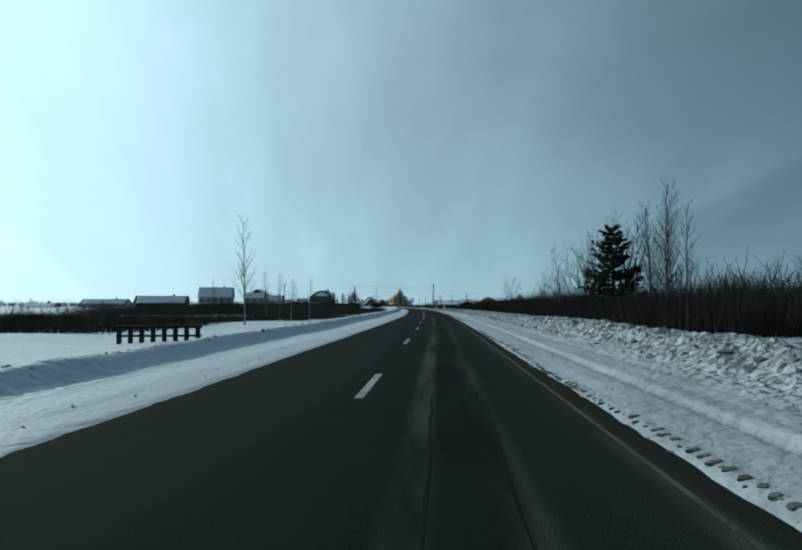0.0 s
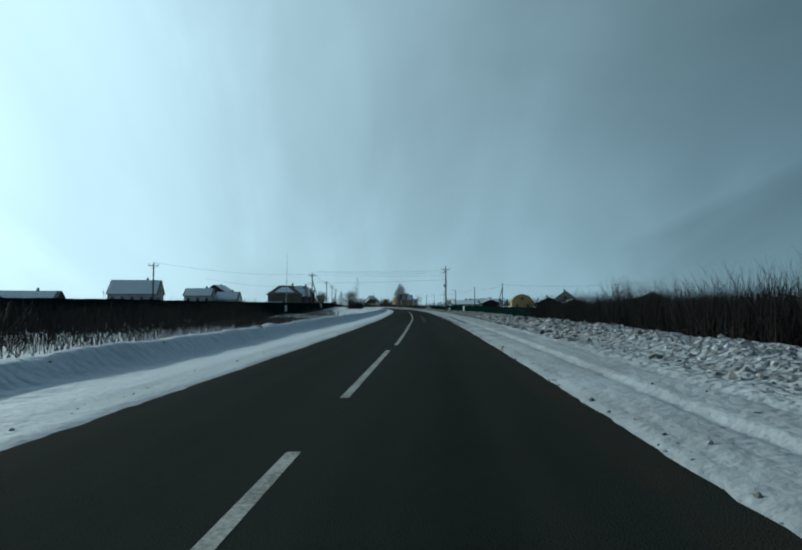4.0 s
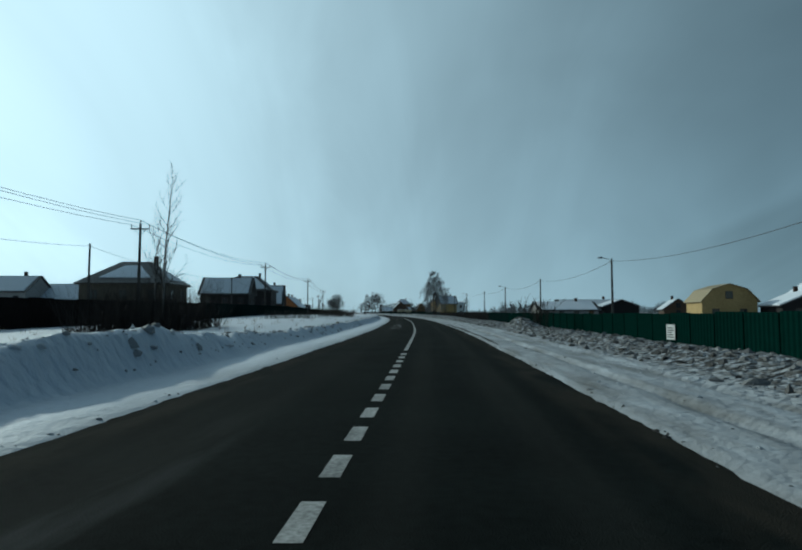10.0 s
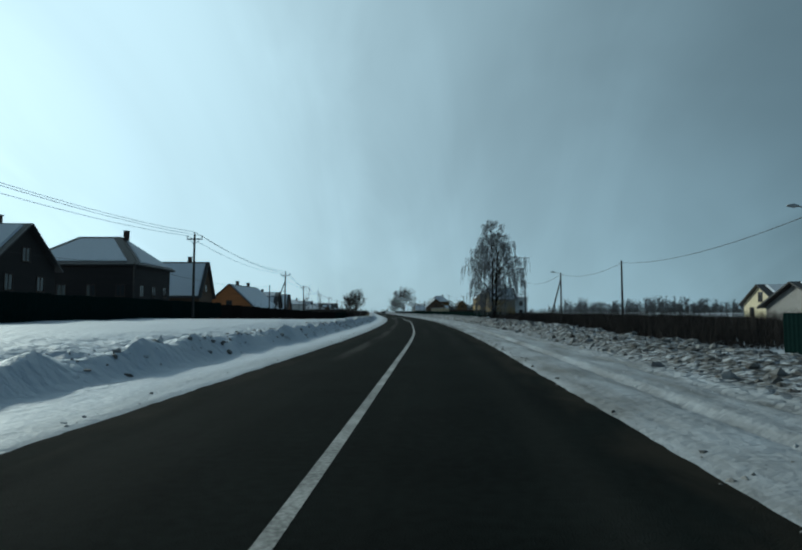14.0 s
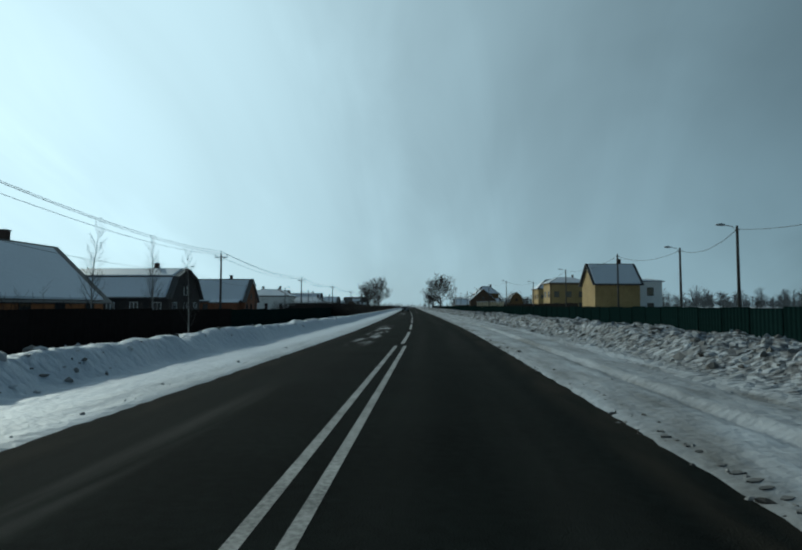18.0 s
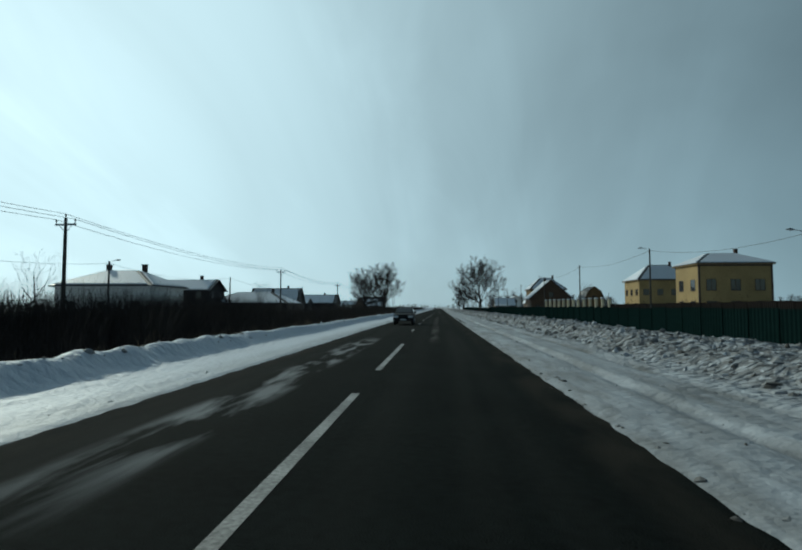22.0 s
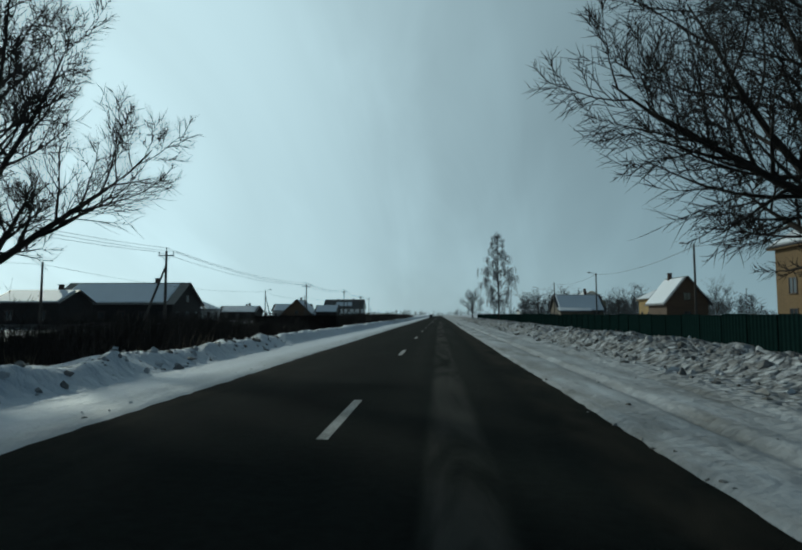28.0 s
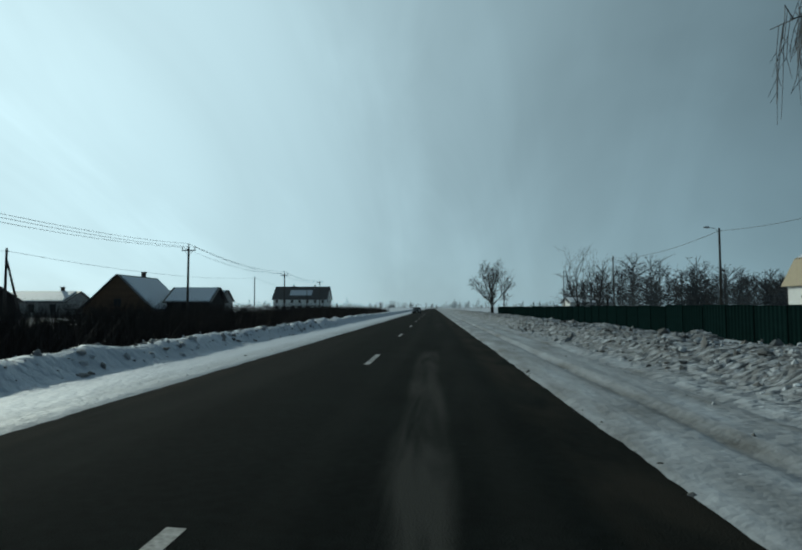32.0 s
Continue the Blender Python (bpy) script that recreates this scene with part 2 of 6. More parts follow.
def snow_material(name, clean, dirt, lo, hi, scale=1.2, near=None):
    """Snow with grit: more of it within the band near = (inner, outer) of the road's axis, where given."""
    m = material(name, clean, rough=0.65, vary=0.08, scale=1.5, bump=0.5, bump_scale=9, coords="UV", spec=0.2)
    nt = m.node_tree
    link = nt.links.new
    b = nt.nodes["Principled BSDF"]
    base = b.inputs["Base Color"].links[0].from_socket
    co = nt.nodes.new("ShaderNodeTexCoord")
    n = nt.nodes.new("ShaderNodeTexNoise")
    n.inputs["Scale"].default_value, n.inputs["Detail"].default_value, n.inputs["Roughness"].default_value = scale, 6, 0.62
    along = nt.nodes.new("ShaderNodeMapping")
    along.inputs["Scale"].default_value = (1.0, 0.22, 1.0)
    link(co.outputs["UV"], along.inputs["Vector"])
    link(along.outputs[0], n.inputs["Vector"])
    r = nt.nodes.new("ShaderNodeMapRange")
    r.inputs["From Min"].default_value, r.inputs["From Max"].default_value = lo, hi
    link(n.outputs["Fac"], r.inputs["Value"])
    fac = r.outputs[0]
    if near:
        sep = nt.nodes.new("ShaderNodeSeparateXYZ")
        link(co.outputs["UV"], sep.inputs[0])
        w = nt.nodes.new("ShaderNodeValToRGB")
        w.color_ramp.elements[0].position, w.color_ramp.elements[0].color = 0.0, (0.04, 0.04, 0.04, 1)
        w.color_ramp.elements[1].position, w.color_ramp.elements[1].color = 1.0, (0.15, 0.15, 0.15, 1)
        for place_, share in ((-5.2, 0.06), (-4.4, 0.12), (-3.7, 0.55), (3.4, 1.0), (4.0, 1.0), (4.3, 0.92), (4.78, 0.88), (4.92, 1.0), (5.08, 1.0), (5.22, 0.88), (6.1, 0.88), (6.25, 1.0), (6.42, 1.0), (6.6, 0.8), (8.0, 0.8), (11.0, 0.75), (13.5, 0.2)):
            e = w.color_ramp.elements.new((place_ + 20) / 40)
            e.color = (share, share, share, 1)
        span = nt.nodes.new("ShaderNodeMapRange")
        span.inputs["From Min"].default_value, span.inputs["From Max"].default_value = -20, 20
        link(sep.outputs["X"], span.inputs["Value"])
        link(span.outputs[0], w.inputs["Fac"])
        x = nt.nodes.new("ShaderNodeMath")
        x.operation = "MULTIPLY"
        link(fac, x.inputs[0])
        link(w.outputs[0], x.inputs[1])
        first = nt.nodes.new("ShaderNodeMapRange")
        first.interpolation_type = "SMOOTHSTEP"
        first.inputs["From Min"].default_value, first.inputs["From Max"].default_value = 85, 160
        first.inputs["To Min"].default_value, first.inputs["To Max"].default_value = 0.62, 1.0
        link(sep.outputs["Y"], first.inputs["Value"])
        less = nt.nodes.new("ShaderNodeMath")
        less.operation = "MULTIPLY"
        link(x.outputs[0], less.inputs[0])
        link(first.outputs[0], less.inputs[1])
        fac = less.outputs[0]
    mix = nt.nodes.new("ShaderNodeMix")
    mix.data_type = "RGBA"
    mix.inputs["B"].default_value = (*dirt, 1)
    link(fac, mix.inputs["Factor"])
    link(base, mix.inputs["A"])
    color = mix.outputs["Result"]
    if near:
        # earth along one stretch of the right bank; elsewhere shaded crevices painted into the colour
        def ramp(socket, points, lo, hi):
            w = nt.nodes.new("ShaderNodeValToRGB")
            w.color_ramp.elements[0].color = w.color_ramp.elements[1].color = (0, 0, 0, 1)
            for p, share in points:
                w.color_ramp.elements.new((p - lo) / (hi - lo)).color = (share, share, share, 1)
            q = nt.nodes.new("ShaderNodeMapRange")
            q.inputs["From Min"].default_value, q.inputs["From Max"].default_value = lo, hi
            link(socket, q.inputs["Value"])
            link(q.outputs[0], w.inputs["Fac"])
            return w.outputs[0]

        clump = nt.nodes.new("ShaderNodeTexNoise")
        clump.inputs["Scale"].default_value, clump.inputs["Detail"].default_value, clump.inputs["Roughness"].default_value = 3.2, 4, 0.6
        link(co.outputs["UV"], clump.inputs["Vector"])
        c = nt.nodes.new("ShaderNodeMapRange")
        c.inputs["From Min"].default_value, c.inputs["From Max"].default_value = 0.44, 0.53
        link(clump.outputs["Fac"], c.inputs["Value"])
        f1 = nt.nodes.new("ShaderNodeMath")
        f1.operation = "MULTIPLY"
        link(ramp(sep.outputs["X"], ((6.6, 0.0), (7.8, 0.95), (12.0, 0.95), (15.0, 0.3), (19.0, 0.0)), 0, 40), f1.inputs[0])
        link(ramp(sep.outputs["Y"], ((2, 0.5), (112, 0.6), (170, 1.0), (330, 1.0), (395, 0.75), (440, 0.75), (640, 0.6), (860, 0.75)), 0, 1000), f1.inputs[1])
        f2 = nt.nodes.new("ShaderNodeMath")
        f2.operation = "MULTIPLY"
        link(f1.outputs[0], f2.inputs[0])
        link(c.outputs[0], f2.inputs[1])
        soil_shade = nt.nodes.new("ShaderNodeMix")
        soil_shade.data_type = "RGBA"
        soil_shade.inputs["B"].default_value = (0.045, 0.040, 0.034, 1)
        link(f2.outputs[0], soil_shade.inputs["Factor"])
        link(color, soil_shade.inputs["A"])
        color = soil_shade.outputs["Result"]
        # broken lumps on both banks, fine crust elsewhere
        broken = nt.nodes.new("ShaderNodeTexNoise")
        broken.inputs["Scale"].default_value, broken.inputs["Detail"].default_value, broken.inputs["Roughness"].default_value = 2.4, 4, 0.58
        link(co.outputs["UV"], broken.inputs["Vector"])
        cells = nt.nodes.new("ShaderNodeTexVoronoi")
        cells.inputs["Scale"].default_value = 4.5
        link(co.outputs["UV"], cells.inputs["Vector"])
        both = nt.nodes.new("ShaderNodeMath")
        both.operation = "MULTIPLY_ADD"
        both.inputs[1].default_value = -0.45
        link(cells.outputs["Distance"], both.inputs[0])
        link(broken.outputs["Fac"], both.inputs[2])
        where = nt.nodes.new("ShaderNodeMath")
        where.operation = "MULTIPLY"
        link(both.outputs[0], where.inputs[0])
        link(ramp(sep.outputs["X"], ((-19, 0.15), (-8.5, 0.2), (-7.4, 0.4), (-6.0, 0.4), (-5.3, 0.25), (-4.9, 0.08), (3.6, 0.1), (6.2, 0.16), (7.4, 0.9), (11.0, 1.0), (13.0, 0.3), (19, 0.1)), -20, 20), where.inputs[1])
        lumps = nt.nodes.new("ShaderNodeBump")
        lumps.inputs["Strength"].default_value, lumps.inputs["Distance"].default_value = 1.0, 0.38
        link(where.outputs[0], lumps.inputs["Height"])
        link(b.inputs["Normal"].links[0].from_socket, lumps.inputs["Normal"])
        link(lumps.outputs[0], b.inputs["Normal"])
    link(color, b.inputs["Base Color"])
    return m


def clod_material(name, clean, dirt, share):
    """Clods that differ one by one, from clean snow to earth."""
    m = material(name, clean, rough=0.75, vary=0.15, scale=2.0, bump=0.4, bump_scale=10)
    nt = m.node_tree
    b = nt.nodes["Principled BSDF"]
    base = b.inputs["Base Color"].links[0].from_socket
    geo = nt.nodes.new("ShaderNodeNewGeometry")
    r = nt.nodes.new("ShaderNodeMapRange")
    r.inputs["From Min"].default_value, r.inputs["From Max"].default_value = share, 1.0
    nt.links.new(geo.outputs["Random Per Island"], r.inputs["Value"])
    mix = nt.nodes.new("ShaderNodeMix")
    mix.data_type = "RGBA"
    mix.inputs["B"].default_value = (*dirt, 1)
    nt.links.new(r.outputs[0], mix.inputs["Factor"])
    nt.links.new(base, mix.inputs["A"])
    nt.links.new(mix.outputs["Result"], b.inputs["Base Color"])
    return m


def glass_material():
    m = bpy.data.materials.new("window_glass")
    m.use_nodes = True
    b = m.node_tree.nodes["Principled BSDF"]
    b.inputs["Base Color"].default_value = (0.03, 0.035, 0.04, 1)
    b.inputs["Roughness"].default_value = 0.05
    b.inputs["Specular IOR Level"].default_value = 0.6
    return m


M = {
    "asphalt": asphalt_material(),
    "paint": material("road_paint", (0.34, 0.34, 0.33), rough=0.7, vary=0.55, scale=5, dark=(0.10, 0.10, 0.098)),
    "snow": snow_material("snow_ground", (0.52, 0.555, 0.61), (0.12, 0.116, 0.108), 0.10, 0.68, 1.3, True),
    "faded": material("faded_paint", (0.10, 0.095, 0.085), rough=0.85, vary=0.6, scale=4, spec=0.1),
    "roof_snow": material("roof_snow", (0.62, 0.65, 0.70), rough=0.6, vary=0.08, scale=1.0, bump=0.2, bump_scale=4),
    "chunk": clod_material("snow_clods", (0.52, 0.54, 0.57), (0.09, 0.082, 0.072), 0.0),
    "tread": clod_material("trodden_mud", (0.17, 0.165, 0.16), (0.05, 0.047, 0.043), -0.2),
    "dirty_chunk": clod_material("dirty_clods", (0.46, 0.46, 0.46), (0.030, 0.026, 0.022), -0.9),
    "bark": material("dark_bark", (0.028, 0.023, 0.020), rough=0.9, vary=0.5, scale=6),
    "birch": material("birch_bark", (0.36, 0.34, 0.32), rough=0.85, scale=5, dark=(0.03, 0.028, 0.025), stretch=(1, 1, 3)),
    "twig": material("bare_twigs", (0.020, 0.016, 0.014), rough=0.9, vary=0.4, scale=2),
    "frost_twig": material("rimed_twigs", (0.33, 0.325, 0.33), rough=0.9, vary=0.5, scale=1.0),
    # rime grey, made paler and bluer: distance haze put into the colour
    "far_twig": material("rimed_hazy_twigs", (0.085, 0.092, 0.10), rough=0.9, vary=0.5, scale=0.5),
    "needle": material("spruce_needles", (0.022, 0.034, 0.022), rough=0.85, vary=0.4, scale=3),
    "grass": material("dry_grass", (0.16, 0.12, 0.07), rough=0.9, vary=0.5, scale=3),
    "concrete": material("grey_concrete", (0.25, 0.24, 0.23), rough=0.85, vary=0.3, scale=3, bump=0.15),
    "pole": material("weathered_pole", (0.065, 0.06, 0.056), rough=0.9, vary=0.45, scale=2, stretch=(3, 3, 0.4)),
    "steel": material("galvanised_steel", (0.35, 0.36, 0.37), rough=0.45, metal=0.8, vary=0.25, scale=4),
    "wire": material("black_wire", (0.03, 0.03, 0.032), rough=0.6, vary=0.2),
    "ceramic": material("insulator", (0.30, 0.28, 0.26), rough=0.3, vary=0.2),
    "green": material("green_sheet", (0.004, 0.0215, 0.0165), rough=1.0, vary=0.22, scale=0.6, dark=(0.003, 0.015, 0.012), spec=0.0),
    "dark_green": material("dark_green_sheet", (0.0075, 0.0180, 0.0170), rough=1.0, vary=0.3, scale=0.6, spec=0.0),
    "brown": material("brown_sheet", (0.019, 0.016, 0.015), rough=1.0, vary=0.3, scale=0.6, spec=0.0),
    "yellow": material("yellow_plaster", (0.37, 0.26, 0.11), rough=0.85, vary=0.38, scale=1.2, bump=0.15),
    "cream": material("cream_plaster", (0.55, 0.48, 0.33), rough=0.85, vary=0.2, scale=1.2, bump=0.15),
    "tan": material("tan_plaster", (0.11, 0.092, 0.068), rough=0.85, vary=0.25, scale=1.2, bump=0.15),
    "white": material("white_plaster", (0.66, 0.65, 0.62), rough=0.85, vary=0.15, scale=1.2, bump=0.15),
    "brick_orange": material("orange_brick", (0.19, 0.075, 0.035), rough=0.85, vary=0.3, scale=4, bump=0.3),
    "ochre": material("ochre_plaster", (0.17, 0.11, 0.05), rough=0.85, vary=0.25, scale=1.2, bump=0.15),
    "orange": material("orange_timber", (0.40, 0.16, 0.055), rough=0.7, vary=0.4, scale=2, stretch=(0.5, 0.5, 6)),
    "brick": material("sooty_brick", (0.075, 0.050, 0.042), rough=0.88, vary=0.35, scale=4, bump=0.3),
    "timber": material("brown_timber", (0.095, 0.058, 0.034), rough=0.75, vary=0.4, scale=2, stretch=(0.5, 0.5, 6)),
    "dark_wall": material("dark_stained_timber", (0.018, 0.015, 0.015), rough=0.75, vary=0.4, scale=2, stretch=(0.5, 0.5, 6)),
    "grey_wall": material("grey_plaster", (0.30, 0.29, 0.28), rough=0.85, vary=0.2, scale=1.2, bump=0.15),
    "roof_dark": material("dark_metal_roof", (0.035, 0.034, 0.036), rough=0.5, vary=0.3, scale=1, spec=0.4),
    "roof_yellow": material("yellow_metal_roof", (0.27, 0.21, 0.11), rough=0.55, vary=0.2, scale=1, spec=0.4),
    "trim": material("white_trim", (0.62, 0.62, 0.60), rough=0.6, vary=0.15, scale=2),
    "dark_trim": material("brown_trim", (0.06, 0.04, 0.03), rough=0.6, vary=0.2, scale=2),
    "glass": glass_material(),
    "car_paint": material("dark_car_paint", (0.006, 0.0065, 0.008), rough=0.5, vary=0.3, scale=1, spec=0.08),
    "rubber": material("tyre_rubber", (0.02, 0.02, 0.02), rough=0.85, vary=0.3),
    "lamp_glass": material("headlamp_glass", (0.75, 0.76, 0.78), rough=0.1, vary=0.1, spec=0.6),
    "paper": material("white_notice", (0.72, 0.72, 0.70), rough=0.7, vary=0.12, scale=3),
    "ink": material("black_print", (0.03, 0.03, 0.03), rough=0.7),
}


# ---------------------------------------------------------------- mesh tools
def mesh_of(name, verts, faces, mat, smooth=False, uv=None):
    me = bpy.data.meshes.new(name)
    me.from_pydata([tuple(v) for v in verts], [], faces)
    me.materials.append(mat)
    if uv is not None:
        layer = me.uv_layers.new(name="UVMap")
        loops = np.empty(len(me.loops), dtype=np.int32)
        me.loops.foreach_get("vertex_index", loops)
        layer.data.foreach_set("uv", np.asarray(uv, dtype=np.float32)[loops].ravel())
    if smooth:
        me.polygons.foreach_set("use_smooth", [True] * len(me.polygons))
    me.update()
    return me


def holder(name, m, label, category, group="", kind=""):
    e = new(name)
    e.empty_display_size = 0.3
    e.matrix_world = m
    return tagged(e, label, category, group, kind)


def put(name, me, parent=None, m=None, label=""):
    ob = new(name, me)
    if parent is not None:
        ob.parent = parent
    if m is not None:
        ob.matrix_local = m
    return tagged(ob, label) if label else ob


class Shape:
    """Verts and faces that grow piece by piece into one mesh."""

    def __init__(self):
        self.v, self.f = [], []

    def add(self, verts, faces):
        n = len(self.v)
        self.v += [tuple(p) for p in verts]
        self.f += [tuple(n + i for i in q) for q in faces]
        return self

    def box(self, x0, y0, z0, x1, y1, z1, cut=0.0):
        c = min(cut, (x1 - x0) / 3, (y1 - y0) / 3)
        if c <= 0:
            p = [(x, y, z) for z in (z0, z1) for x, y in ((x0, y0), (x1, y0), (x1, y1), (x0, y1))]
            return self.add(p, [(3, 2, 1, 0), (4, 5, 6, 7), (0, 1, 5, 4), (1, 2, 6, 5), (2, 3, 7, 6), (3, 0, 4, 7)])
        ring = [(x0 + c, y0), (x1 - c, y0), (x1, y0 + c), (x1, y1 - c), (x1 - c, y1), (x0 + c, y1), (x0, y1 - c), (x0, y0 + c)]
        p = [(x, y, z) for z in (z0, z1) for x, y in ring]
        return self.add(p, [tuple(range(7, -1, -1)), tuple(range(8, 16))] + [(i, (i + 1) % 8, 8 + (i + 1) % 8, 8 + i) for i in range(8)])

    def prism(self, ring, lift):
        """A slab: the planar ring, and the same ring moved by lift."""
        n = len(ring)
        top = [Vector(p) + Vector(lift) for p in ring]
        return self.add([*map(Vector, ring), *top], [tuple(range(n - 1, -1, -1)), tuple(range(n, 2 * n))] + [(i, (i + 1) % n, n + (i + 1) % n, n + i) for i in range(n)])

    def tube(self, points, radii, sides=6, cap=True):
        n = len(self.v)
        pts = [Vector(p) for p in points]
        for k, p in enumerate(pts):
            d = (pts[min(k + 1, len(pts) - 1)] - pts[max(k - 1, 0)]).normalized()
            a = d.orthogonal().normalized()
            b = d.cross(a)
            r = radii[k] if hasattr(radii, "__len__") else radii
            self.v += [tuple(p + r * (math.cos(2 * math.pi * i / sides) * a + math.sin(2 * math.pi * i / sides) * b)) for i in range(sides)]
        for k in range(len(pts) - 1):
            for i in range(sides):
                j = (i + 1) % sides
                self.f.append((n + k * sides + i, n + k * sides + j, n + (k + 1) * sides + j, n + (k + 1) * sides + i))
        if cap:
            self.f.append(tuple(n + i for i in range(sides - 1, -1, -1)))
            self.f.append(tuple(n + (len(pts) - 1) * sides + i for i in range(sides)))
        return self

    def mesh(self, name, mat, smooth=False):
        return mesh_of(name, self.v, self.f, mat, smooth)


def wave_noise(x, y, seed):
    """Smooth value noise on numpy arrays, 0 to 1."""
    xi, yi = np.floor(x), np.floor(y)
    fx, fy = x - xi, y - yi
    fx, fy = fx * fx * (3 - 2 * fx), fy * fy * (3 - 2 * fy)

    def corner(a, b):
        s = np.sin(a * 127.1 + b * 311.7 + seed * 74.7) * 43758.5453
        return s - np.floor(s)

    return (corner(xi, yi) * (1 - fx) + corner(xi + 1, yi) * fx) * (1 - fy) + (corner(xi, yi + 1) * (1 - fx) + corner(xi + 1, yi + 1) * fx) * fy


# ---------------------------------------------------------------- the road's line
LINE_Y = [-80, 0, 40, 80, 120, 160, 200, 240, 280, 320, 360, 400, 440, 480, 520, 560, 600, 640, 680, 720, 760, 4000]
LINE_X = [-14.2, -1.3, 5.16, 11.16, 16.34, 20.81, 24.32, 27.26, 29.02, 29.44, 28.78, 26.39, 22.59, 17.72, 12.58, 7.4, 2.35, -2.68, -7.8, -12.85, -17.7, -424.0]
FINE_Y = np.arange(-80, 1300.1, 1.0)
kernel = np.hanning(41) / np.hanning(41).sum()
FINE_X = np.convolve(np.interp(np.arange(-100, 1320.1, 1.0), LINE_Y, LINE_X, left=None), kernel, "valid")[: len(FINE_Y)]


def axis_x(y):
    """Where the road's middle line lies at y."""
    return np.where(np.asarray(y) < 1295, np.interp(y, FINE_Y, FINE_X), np.interp(y, LINE_Y, LINE_X))


def step_up(a, b, x):
    t = np.clip((x - a) / (b - a), 0, 1)
    return t * t * (3 - 2 * t)


def field_left(y):
    return np.interp(y, [0, 60, 150, 200, 240, 260, 320, 380, 398, 420, 560, 900], [0.25, 0.1, 0.0, -0.12, 0.2, 0.45, 0.75, 0.75, 0.2, -0.5, -0.6, -0.6])


def field_right(y):
    return np.interp(y, [0, 130, 160, 200, 260, 330, 350, 500, 700, 900], [0.1, -0.2, -0.5, -0.45, -0.7, -0.7, -0.45, -0.4, -0.3, -0.2])


def ground_height(u, y):
    """Height of the snow at u metres right of the road's middle line."""
    u, y = np.broadcast_arrays(np.asarray(u, float), np.asarray(y, float))
    wob = wave_noise(u * 0 + 3.0, y * 0.2, 3) * 0.05 - 0.025
    near_side = np.interp(y, [0, 75, 150, 220, 300, 437, 560, 714], [3.72, 3.66, 3.66, 3.78, 3.68, 3.55, 3.72, 3.88]) - 3.55
    far_side = np.interp(y, [0, 75, 150, 220, 437, 714], [3.10, 3.05, 3.40, 3.58, 3.36, 3.34]) - 3.55
    flat = 0.035 + 0.03 * wave_noise(u * 3, y * 1.2, 5) * np.where(np.abs(u) > 3.9, 1, 0)
    fray = 0.035 * (wave_noise(u * 0 + 1, y * 1.7, 41) - 0.5) + 0.08 * (wave_noise(u * 0 + 2, y * 4.5, 42) - 0.5)
    inside = step_up(-3.75, -3.2, u - wob - fray + far_side) * (1 - step_up(3.25, 3.72, u - wob - 0.8 * fray - near_side))
    z = flat - 0.12 * inside
    # left: a low ploughed bank, then the open field
    edge = 5.1 + 0.35 * wave_noise(u * 0, y * 0.12, 8) + 0.25 * wave_noise(u * 0, y * 0.7, 9)
    tall = np.interp(y, [0, 60, 150, 300, 400, 480, 560, 760], [0.30, 0.40, 0.50, 0.42, 0.58, 0.40, 0.36, 0.42])
    tall = tall + 0.42 * np.exp(-(((y - 249) / 9.0) ** 2))
    broken = np.interp(y, [0, 150, 205, 225, 300, 345, 400, 450, 520, 600, 630, 660, 690, 745, 800], [0.12, 0.2, 0.5, 0.8, 0.55, 0.8, 0.8, 0.35, 0.25, 0.35, 0.9, 0.8, 0.3, 0.6, 0.7])
    lump = 0.6 * wave_noise(u * 0.8, y * 0.5, 11) + broken * 0.5 * wave_noise(u * 1.8, y * 1.4, 12)
    torn = 0.40 * (wave_noise(u * 1.5, y * 1.2, 61) - 0.45) + 0.24 * (wave_noise(u * 2.3, y * 1.9 + 7, 62) - 0.5)
    crest = 0.10 * np.exp(-(((-u - edge - 0.85) / 0.3) ** 2))
    bank = tall * (0.92 + 0.32 * lump) * step_up(edge, edge + 0.8, -u) + crest + torn * broken * step_up(edge + 0.25, edge + 0.9, -u) * (0.4 + 1.0 * wave_noise(u * 0, y * 0.06, 63))
    fall = step_up(6.4, 9.5, -u)
    left = bank * (1 - fall) + fall * (field_left(y) + 0.22 * (wave_noise(u * 0.16, y * 0.16, 14) - 0.5) + 0.08 * wave_noise(u * 0.9, y * 0.9, 15))
    z = np.where(u < -4.4, np.maximum(flat, 0) * (1 - step_up(edge, edge + 0.6, -u)) + left, z)
    # right: a wide trodden verge, then a rough bank of clods
    start = 6.6 + 0.8 * wave_noise(u * 0, y * 0.09, 18) + 0.4 * wave_noise(u * 0, y * 0.5, 19)
    high = np.interp(y, [0, 35, 83, 120, 180, 225, 300, 335, 376, 470, 512, 562, 640, 760, 900], [0.5, 0.5, 0.34, 0.38, 0.36, 0.24, 0.2, 0.25, 0.48, 0.56, 0.42, 0.5, 0.5, 0.5, 0.55])
    clod = 0.5 * wave_noise(u * 0.7, y * 0.55, 21) + 0.55 * wave_noise(u * 1.5, y * 1.3, 22) + 0.55 * wave_noise(u * 2.4, y * 2.1, 23)
    rise = step_up(start, start + 1.7, u)
    drop = step_up(10.6, 13.5, u)
    ridge = 1 - np.abs(2 * wave_noise(u * 1.3, y * 1.1, 64) - 1)
    sharp = (1 - np.abs(2 * wave_noise(u * 1.7, y * 1.4, 66) - 1)) ** 2
